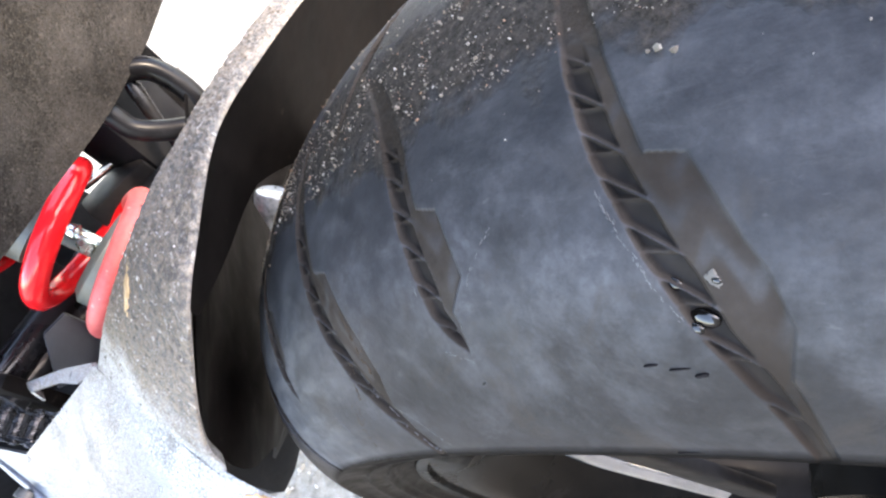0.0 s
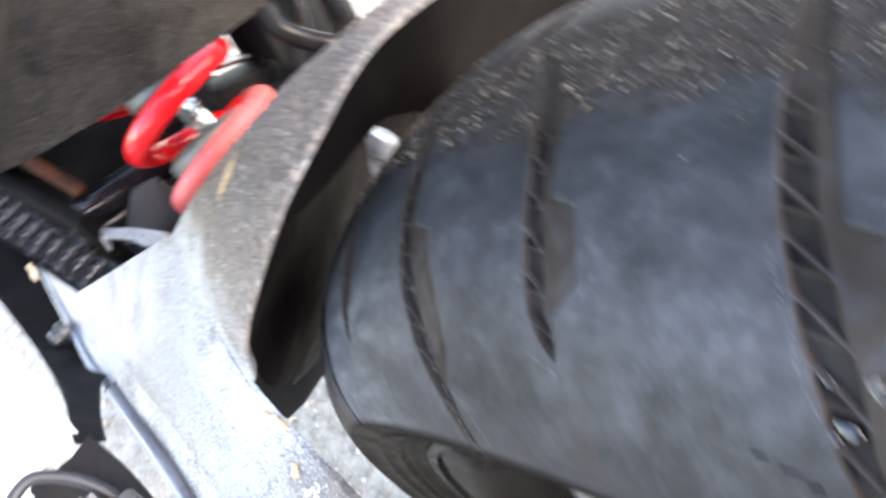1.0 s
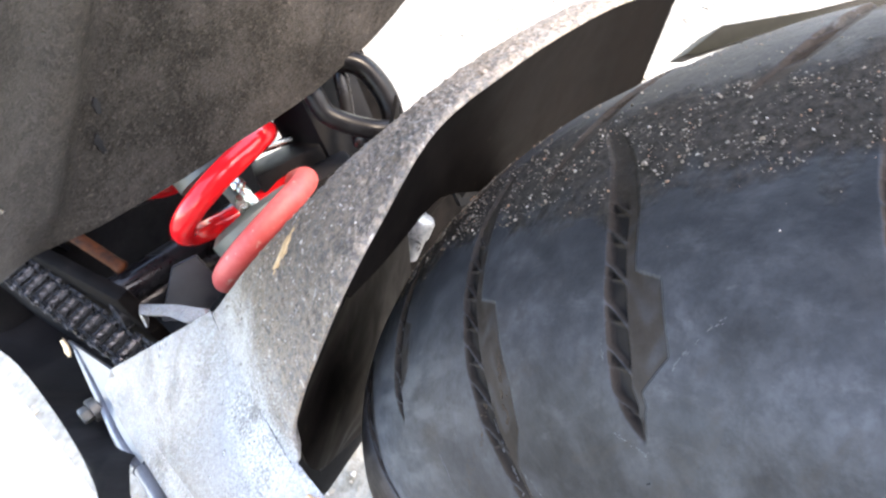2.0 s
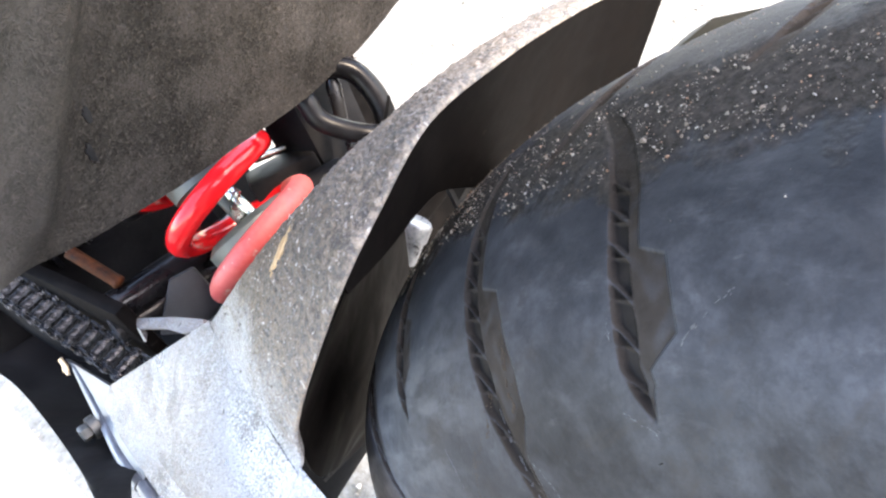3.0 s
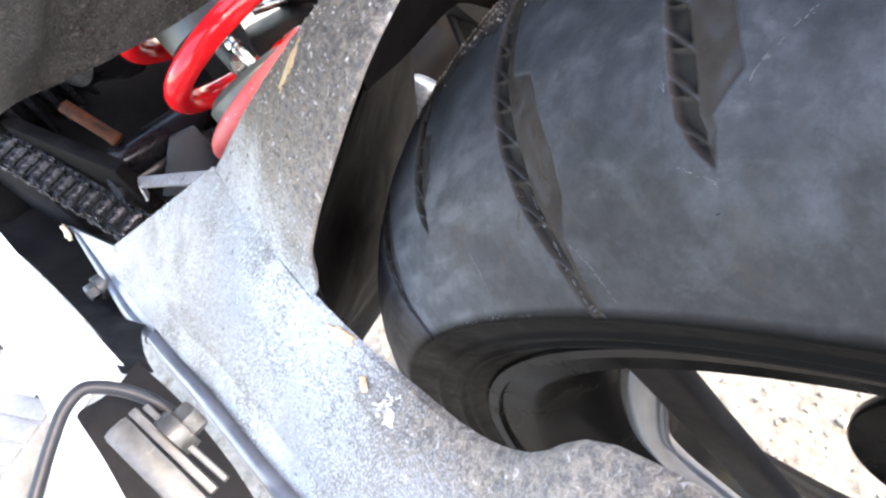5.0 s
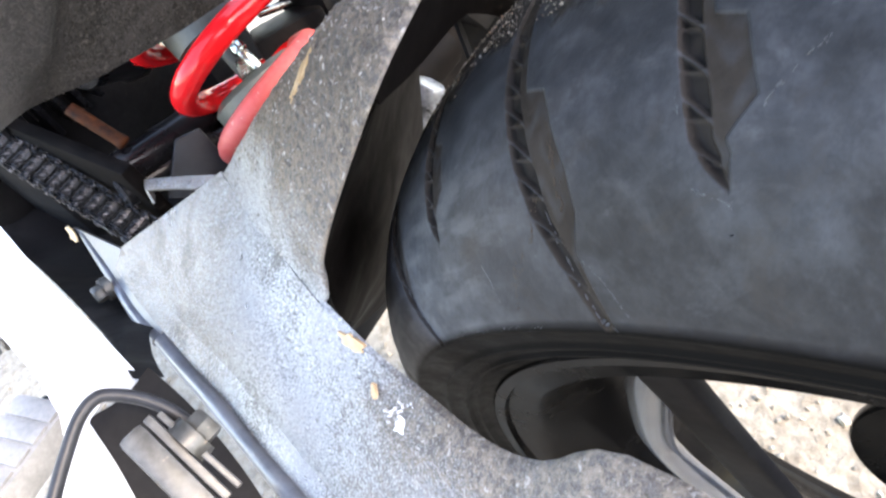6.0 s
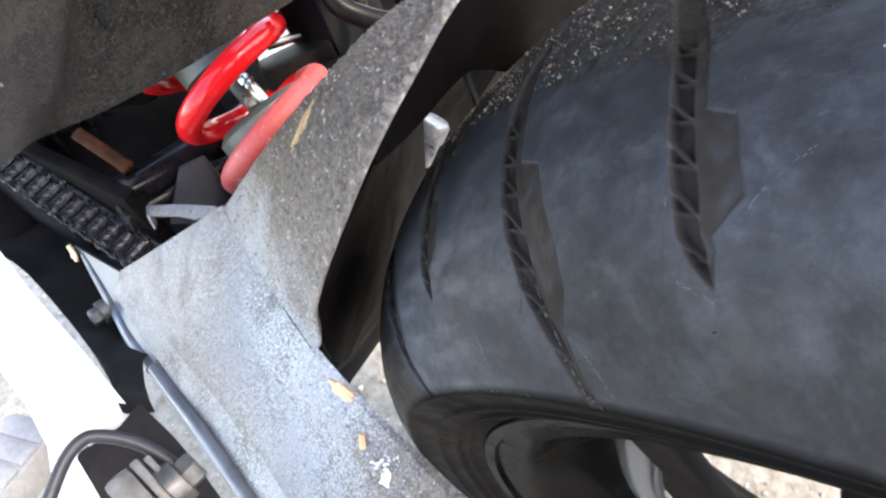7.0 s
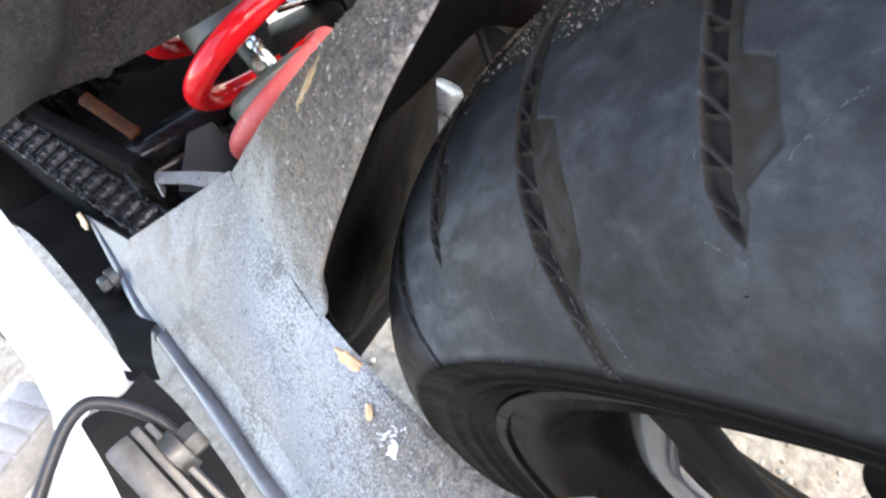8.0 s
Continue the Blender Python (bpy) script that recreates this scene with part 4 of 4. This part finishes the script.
tube(bm, [(-0.06, 0.50, 0.405), (-0.03, 0.495, 0.397), (0.0, 0.49, 0.388), (0.04, 0.48, 0.375)], 0.010, 14)
part("lower_tube", bm, BLACK, bike)

bm = bmesh.new()
tube(bm, smooth_path([(0.100, 0.43, 0.50), (0.119, 0.415, 0.493), (0.1307, 0.4007, 0.4845), (0.1326, 0.3911, 0.4735), (0.1295, 0.3827, 0.4594), (0.1227, 0.3786, 0.4473), (0.108, 0.378, 0.436)], 6), 0.0072, 16)
hose = part("hose", bm, CABLE, bike, "looped black rubber hose")
bm = bmesh.new()
tube(bm, smooth_path([(0.095, 0.430, 0.495), (0.0984, 0.4126, 0.4858), (0.0961, 0.4044, 0.4716), (0.1006, 0.3934, 0.4615), (0.1089, 0.3792, 0.4525), (0.122, 0.372, 0.445)], 6), 0.0066, 16)
part("hose_branch", bm, CABLE, hose)
bm = bmesh.new()
tube(bm, [(0.1260, 0.412, 0.484), (0.1223, 0.4098, 0.4769), (0.1158, 0.4062, 0.4647), (0.1075, 0.4024, 0.4513)], [0.0030, 0.0052, 0.0044, 0.0044], 14)
turned(bm, (0.101, 0.392, 0.442), (0.5, -0.3, 0.6), [(0, 0.006), (0.004, 0.0085), (0.012, 0.0085), (0.015, 0.006)], 16)
part("banjo_pipe", bm, BLACK, hose, "glossy black pipe with bright glint")
bm = bmesh.new()
block(bm, (0.126, 0.452, 0.445), (1, 0, 0), (0, 1, 0), (0, 0, 1), (0.055, 0.05, 0.09), 0.012)
part("master_cylinder", bm, MATTE, bike, "black brake cylinder body")

# passenger footrest hanger, outside the left arm
bm = bmesh.new()
left_edge = smooth_path([(-0.1119, 0.76, 0.3242), (-0.1163, 0.72, 0.3251), (-0.1169, 0.66, 0.3259), (-0.1266, 0.55, 0.3543), (-0.1366, 0.44, 0.3971), (-0.1439, 0.355, 0.4446), (-0.146, 0.33, 0.4607)], 4)
right_edge = smooth_path([(-0.0539, 0.70, 0.2992), (-0.0775, 0.62, 0.3032), (-0.0992, 0.52, 0.3325), (-0.1113, 0.453, 0.3637), (-0.1282, 0.421, 0.3996), (-0.1367, 0.393, 0.4183), (-0.1440, 0.353, 0.450)], 4)
cs = []
for a, b in zip(left_edge, right_edge):
    n = V(-0.55, 0.25, 0.78).normalized()
    a, b = Vector(a), Vector(b)
    s = (a - b).normalized()
    cs.append([a + s * 0.0005, a + n * 0.001 - s * 0.002, lerp(a, b, 0.5) + n * 0.0005, b, b - n * 0.012, a - n * 0.012])
loft(bm, cs)
hanger = part("footrest_hanger", bm, MATTE, bike, "black steel passenger footrest hanger")
# one solid dark plate: the bracket and the shade of its open pocket
bm = bmesh.new()
rim = smooth_path([(-0.1397, 0.3208, 0.4683), (-0.1422, 0.3067, 0.4566), (-0.1463, 0.2941, 0.4463), (-0.1523, 0.2793, 0.4343), (-0.1599, 0.2647, 0.4224)], 3) + smooth_path([(-0.1827, 0.2967, 0.4499), (-0.1743, 0.3104, 0.461), (-0.1685, 0.322, 0.4700), (-0.1674, 0.3236, 0.4716), (-0.1643, 0.3240, 0.4719), (-0.1578, 0.3218, 0.4698), (-0.15, 0.3204, 0.4684)], 3)
slab(bm, rim, (0.03, -0.64, 0.77), 0.006)
part("bracket", bm, MATTE, hanger)


def bar_between(bm, p0, p1, wide, deep, bevel):
    p0, p1 = Vector(p0), Vector(p1)
    along = (p1 - p0).normalized()
    front = V(0.03, -0.64, 0.77)
    side = front.cross(along).normalized()
    front = along.cross(side)
    block(bm, lerp(p0, p1, 0.5), along, side, front, ((p1 - p0).length, wide, deep), bevel)
    return side


bm = bmesh.new()
bar_between(bm, (-0.1592, 0.2756, 0.5002), (-0.1666, 0.2428, 0.4794), 0.0090, 0.010, 0.0022)
footpeg = part("footpeg", bm, CAST, hanger, "grey cast alloy passenger footpeg")
for p0, p1, wide in (((-0.1531, 0.2755, 0.4982), (-0.1595, 0.2462, 0.4785), 0.0030), ((-0.1500, 0.2747, 0.4958), (-0.1550, 0.2461, 0.4769), 0.0022)):
    bm = bmesh.new()
    bolt_axis = bar_between(bm, p0, p1, wide, 0.010, 0.0006)
    part("clevis_plate", bm, CAST, footpeg, "grey steel clevis plate")
if bolt_axis.x < 0:
    bolt_axis = -bolt_axis
bm = bmesh.new()
hexbolt(bm, V(-0.1500, 0.2634, 0.4895), bolt_axis, 0.0052, 0.0075)
part("peg_bolt", bm, CAST, footpeg, "dull silver hex bolt")
bm = bmesh.new()
tube(bm, smooth_path([(-0.1478, 0.2673, 0.4852), (-0.1474, 0.2758, 0.4927), (-0.1492, 0.2825, 0.4992), (-0.1527, 0.2878, 0.5048), (-0.1564, 0.2901, 0.5076), (-0.1634, 0.2898, 0.508), (-0.1731, 0.2867, 0.5062), (-0.1835, 0.2823, 0.504), (-0.1933, 0.2776, 0.502)], 6), 0.0022, 12)
part("cable", bm, worn("grey_cable_sleeve", (0.014, 0.015, 0.018), (0.03, 0.032, 0.037), 240, 40, (0.3, 0.5), 0, 0.1, 0.0003, None, 0.7, 0.2), hanger, "thin black cable over the hanger")

# silver heel plate and rider's footpeg beyond
bm = bmesh.new()
slab(bm, [(-0.1142, 0.4805, 0.4873), (-0.1283, 0.421, 0.4732), (-0.136, 0.3779, 0.4621), (-0.1434, 0.3417, 0.4532), (-0.1453, 0.3373, 0.4524), (-0.1485, 0.3355, 0.4529), (-0.1527, 0.3368, 0.4547), (-0.1583, 0.3408, 0.4578), (-0.1682, 0.3366, 0.4597), (-0.1742, 0.3183, 0.4558), (-0.1824, 0.2955, 0.4514), (-0.1965, 0.3166, 0.4626), (-0.1814, 0.3329, 0.4628), (-0.1727, 0.3473, 0.4645), (-0.1654, 0.3701, 0.4693), (-0.1597, 0.4, 0.4768), (-0.1521, 0.4411, 0.4872)], (0.296, -0.286, 0.911), 0.003)
heel = part("heel_plate", bm, SILVER, bike, "bright silver heel plate")

bm = bmesh.new()
px, py, pz = V(-0.93, -0.30, 0.20).normalized(), V(-0.28, 0.90, 0.05).normalized(), V(0, 0, 1)
py = (py - px * py.dot(px)).normalized()
pz = px.cross(py).normalized()
if pz.z < 0:
    pz = -pz
PC = V(-0.232, 0.512, 0.325)
block(bm, PC, px, py, pz, (0.085, 0.046, 0.026), 0.005)
peg = part("rider_footpeg", bm, PEGRUBBER, bike, "pale grey ribbed rubber rider footpeg")
for k in range(5):
    bm = bmesh.new()
    block(bm, PC + px * (-0.032 + 0.016 * k) + pz * 0.0135, px, py, pz, (0.0135, 0.040, 0.003), 0.0008)
    part("rib", bm, PEGRUBBER, peg)
bm = bmesh.new()
block(bm, PC - px * 0.040 + pz * 0.002, px, py, pz, (0.012, 0.014, 0.014), 0.002)
part("peg_mount", bm, BLACK, peg)
bm = bmesh.new()
axis = V(-0.8, 0.1, 0.35).normalized()
pts = []
q1 = axis.cross(V(0, 0, 1)).normalized()
q2 = axis.cross(q1)
for i in range(161):
    a = 2 * math.pi * 8 * i / 160
    pts.append(V(-0.176, 0.60, 0.3265) + axis * (0.05 * i / 160) + 0.0055 * (math.cos(a) * q1 + math.sin(a) * q2))
tube(bm, pts, 0.0016, 8)
part("stand_spring", bm, CAST, bike, "grey side stand return spring")

# silencer on the far side
bm = bmesh.new()
slab(bm, [(0.2265, 0.227, 0.4469), (0.2452, 0.2117, 0.4563), (0.271, 0.1686, 0.4538), (0.2977, 0.129, 0.4547), (0.2887, 0.1249, 0.4421), (0.2526, 0.1907, 0.4494), (0.2303, 0.219, 0.4453)], (-0.663, -0.432, 0.612), 0.06, 0.001)
part("silencer", bm, worn("olive_grey_silencer", (0.007, 0.0072, 0.0052), (0.013, 0.0132, 0.0100), 260, 30, (0.5, 0.7), 0, 0.1, 0.0003, None, 0.7, 0.1), bike, "olive-grey silencer on the far side")


# ---- scuffs, drops and nicks on the tread ----
def on_tread(th, x):
    """A place and the outward normal on the tread, at an angle in degrees and mm across."""
    t = math.asin(max(-1.0, min(1.0, x / 1000 / SEMI_X)))
    cut, _ = groove_depth(np.array([float(th)]), np.array([float(x)]))
    r = CROWN + SEMI_R * math.cos(t) - cut[0]
    n = V(math.sin(t) / SEMI_X, math.cos(t) / SEMI_R * math.cos(radians(th)), math.cos(t) / SEMI_R * math.sin(radians(th))).normalized()
    return V(x / 1000, r * math.cos(radians(th)), 0.314 + r * math.sin(radians(th))), n


def scuff(path, bits, spread, length, width, material, label, seed):
    """A broken line of tiny lifted rubber crumbs along a path on the tread."""
    rnd = random.Random(seed)
    bm = bmesh.new()
    for _ in range(bits):
        q = rnd.random() * (len(path) - 1)
        k = min(int(q), len(path) - 2)
        th, x = [path[k][c] + (path[k + 1][c] - path[k][c]) * (q - k) for c in (0, 1)]
        d_th, d_x = path[k + 1][0] - path[k][0], path[k + 1][1] - path[k][1]
        th, x = th + rnd.gauss(0, spread) / 5.4, x + rnd.gauss(0, spread)
        p, n = on_tread(th, x)
        p2, _ = on_tread(th + d_th * 0.02, x + d_x * 0.02)
        u = p2 - p
        u = (u - n * u.dot(n)).normalized()
        v = n.cross(u)
        a, b = length * rnd.uniform(0.3, 1.0), width * rnd.uniform(0.4, 1.0)
        ring = [(math.cos(g) * rnd.uniform(0.6, 1.1), math.sin(g) * rnd.uniform(0.6, 1.1)) for g in (math.pi * h / 3 for h in range(6))]
        loft(bm, [[p + u * (a * i) + v * (b * j) - n * 0.0002 for i, j in ring], [p + u * (a * i * 0.7) + v * (b * j * 0.7) + n * 0.00009 for i, j in ring]])
    return part("scuff", bm, material, wheel, label)


PALE = worn("pale_scuffed_rubber", (0.065, 0.068, 0.073), (0.115, 0.118, 0.124), 600, 120, (0.6, 0.8), 0, 0.2, 0.0002, None, 0.7, 0.1)
SMEAR = worn("brown_smear", (0.045, 0.036, 0.028), (0.08, 0.064, 0.05), 500, 90, (0.7, 0.9), 0, 0.2, 0.0002, None, 0.7, 0.05)
DROP_BLACK = worn("wet_black_drop", (0.001, 0.001, 0.0012), (0.003, 0.003, 0.0032), 200, 40, (0.04, 0.1), 0, 0.0, 0.0001, None, 0.7, 0.5)
for i, (path, bits, spread, length, width) in enumerate((
    ([(64.65, -55.8), (65.2, -52.7), (66.5, -47.2)], 26, 0.18, 0.0011, 0.00016),
    ([(30.4, -53.8), (33.2, -66.3), (35.6, -75.2), (36.9, -81.9)], 110, 0.28, 0.0013, 0.00022),
    ([(42.1, -52.0), (42.6, -56.0), (43.6, -64.6)], 36, 0.22, 0.0009, 0.00016),
    ([(48.1, -73.5), (48.5, -76.4), (48.6, -79.3)], 24, 0.10, 0.0009, 0.00010),
    ([(54.2, -66.0), (54.76, -70.1), (55.35, -76.0), (56.0, -81.2), (57.0, -82.5)], 45, 0.14, 0.0009, 0.00012),
    ([(56.3, -74.7), (57.2, -77.3), (58.0, -81.0)], 24, 0.10, 0.0009, 0.00010),
    ([(62.1, -66.0), (62.9, -67.4), (63.7, -68.6)], 18, 0.25, 0.0008, 0.00016),
    ([(60.9, -40.0), (61.3, -48.0), (61.6, -56.0)], 45, 0.18, 0.0007, 0.00014),
    ([(71.0, -45.0), (71.6, -53.0), (72.4, -61.0), (73.3, -67.4)], 55, 0.25, 0.0008, 0.00016),
    ([(37.3, -82.3), (42.0, -82.4), (46.0, -82.4), (52.0, -82.4)], 60, 0.12, 0.0008, 0.00012),
)):
    scuff(path, bits, spread, length, width, PALE, "pale broken scuff in the rubber", 40 + i)
for i, (path, bits, spread, length, width) in enumerate((
    ([(53.5, -62.0), (53.2, -70.6), (50.5, -78.1)], 34, 0.5, 0.0012, 0.00022),
    ([(51.7, -71.0), (50.9, -76.9), (49.7, -81.2)], 26, 0.6, 0.0010, 0.00020),
    ([(54.4, -44.0), (54.9, -56.0), (55.6, -66.0)], 40, 0.6, 0.0013, 0.00030),
)):
    scuff(path, bits, spread, length, width, SMEAR, "thin brown dirt streak", 70 + i)
for th, x, size in ((73.0, -60.0, 0.0017), (73.75, -65.0, 0.0026), (73.4, -66.6, 0.0016), (74.4, -60.7, 0.0009)):
    p, n = on_tread(th, x)
    bm = bmesh.new()
    bmesh.ops.create_icosphere(bm, subdivisions=2, radius=size, matrix=Matrix.Translation(p) @ n.to_track_quat("Z", "Y").to_matrix().to_4x4() @ Matrix.Diagonal((1.0, 0.7, 0.35, 1)))
    part("tar_drop", bm, DROP_BLACK, wheel, "glossy black drop in the groove")

# ---- loose grit on the tyre and stones on the ground ----
def scatter(name, places, sizes, material, label, category):
    verts, faces = [], []
    base = bmesh.new()
    bmesh.ops.create_icosphere(base, subdivisions=1, radius=1)
    bv = np.array([v.co for v in base.verts])
    base.verts.index_update()
    bf = [[v.index for v in f.verts] for f in base.faces]
    base.free()
    rng = np.random.default_rng(5)
    for p, s in zip(places, sizes):
        k = len(verts)
        jitter = 1 + 0.28 * rng.standard_normal((len(bv), 1)).clip(-1.5, 1.5)
        shape = np.array([1, rng.uniform(0.6, 1.0), rng.uniform(0.45, 0.9)])
        rot = np.array(Euler(rng.uniform(0, 6.28, 3)).to_matrix())
        verts += ((bv * jitter * shape * s) @ rot.T + np.array(p)).tolist()
        faces += [[k + i for i in f] for f in bf]
    me = bpy.data.meshes.new(name)
    me.from_pydata(verts, [], faces)
    me.materials.append(material)
    return tagged(new(name, me), label, category, kind="stuff")


rng = np.random.default_rng(11)
places, sizes = [], []
while len(places) < 5200:
    th, x = rng.uniform(36, 100), rng.uniform(-34, 45)
    edge = -19 + 5 * noise.noise(V(th * 0.35, 2.0, 0)) + 3 * noise.noise(V(th * 1.1, 7.0, 0))
    keep = (1.0 if x < 13 else 0.22) if x > edge else 0.02
    clump = 0.45 + 0.9 * noise.noise(V(th * 0.5, x * 0.13, 9))
    if rng.uniform() > keep * max(clump, 0.06):
        continue
    d_cut, _ = groove_depth(np.array([th]), np.array([x]))
    if d_cut[0] > 0.0006 and rng.uniform() < 0.9:
        continue
    s = min(0.00010 + 0.00019 * rng.exponential(0.55), 0.0007)
    r = float(tread_radius(x / 1000)) - d_cut[0] + 0.3 * s
    places.append((x / 1000, r * math.cos(radians(th)), 0.314 + r * math.sin(radians(th))))
    sizes.append(s)
places += [(-0.0248, 0.0875, 0.6130), (-0.0261, 0.0849, 0.6134), (-0.012, 0.150, 0.590), (0.002, 0.118, 0.604)]
sizes += [0.0011, 0.0009, 0.0009, 0.0008]
scatter("grit", places, sizes, GRIT, "pale sand grains clinging to the tyre crown", "grit")

places, sizes = [], []
for _ in range(14000):
    x, y = rng.uniform(-0.9, 1.1), rng.uniform(-0.3, 1.7)
    s = 0.0012 + 0.0016 * rng.exponential(0.7)
    places.append((x, y, 0.3 * s + 0.012 * noise.noise(V(x * 3, (y - 0.5) * 3, 0))))
    sizes.append(min(s, 0.008))
scatter("ground_stones", places, sizes, STONES, "small tan and grey stones lying on sand", "stones")

# pale flakes and grains stuck to the swingarm's paint
for _ in range(1300):
    i = int(fleck_rnd.triangular(2, len(arm_rows) - 6, 6))
    q = fleck_rnd.uniform(0.04, 0.96) * 4
    j = min(int(q), 3)
    p = lerp(lerp(arm_rows[i][j], arm_rows[i][j + 1], q - j), lerp(arm_rows[i + 1][j], arm_rows[i + 1][j + 1], q - j), fleck_rnd.random())
    fleck_spots.append((p, (arm_rows[i][j] - arm_rows[i][j + 1]).normalized(), arm_rows[i + 1][j] - arm_rows[i][j], 0.62))
verts, faces = [], []
for p, across, run_along, size in fleck_spots:
    run_along = run_along.normalized()
    up = across.cross(run_along).normalized()
    if up.dot(UP) < 0:
        up = -up
    turn = fleck_rnd.gauss(0.3, 0.5)
    u = run_along * math.cos(turn) + across * math.sin(turn)
    v = up.cross(u)
    long = size * min(0.00030 + 0.00042 * fleck_rnd.expovariate(1.1), 0.0019)
    wide = long * fleck_rnd.uniform(0.14, 0.45)
    k = len(verts)
    ring = [(math.cos(a) * fleck_rnd.uniform(0.6, 1.15), math.sin(a) * fleck_rnd.uniform(0.6, 1.15)) for a in (math.pi * h / 3 for h in range(6))]
    verts += [p + u * (long * x) + v * (wide * y) - up * 0.0003 for x, y in ring]
    verts += [p + u * (long * x * 0.7) + v * (wide * y * 0.7) + up * fleck_rnd.uniform(0.0001, 0.0003) for x, y in ring]
    faces += [[k + h, k + (h + 1) % 6, k + 6 + (h + 1) % 6, k + 6 + h] for h in range(6)] + [[k + 6 + h for h in range(6)]]
me = bpy.data.meshes.new("paint_flakes")
me.from_pydata([tuple(v) for v in verts], [], faces)
me.materials.append(grain_material("flake_grains", [(0, (0.42, 0.41, 0.40)), (0.4, (0.28, 0.25, 0.22)), (0.62, (0.08, 0.068, 0.058)), (0.86, (0.45, 0.44, 0.43))]))
tagged(new("paint_flakes", me), "pale flakes and grains stuck to the swingarm paint", "dust", kind="stuff")
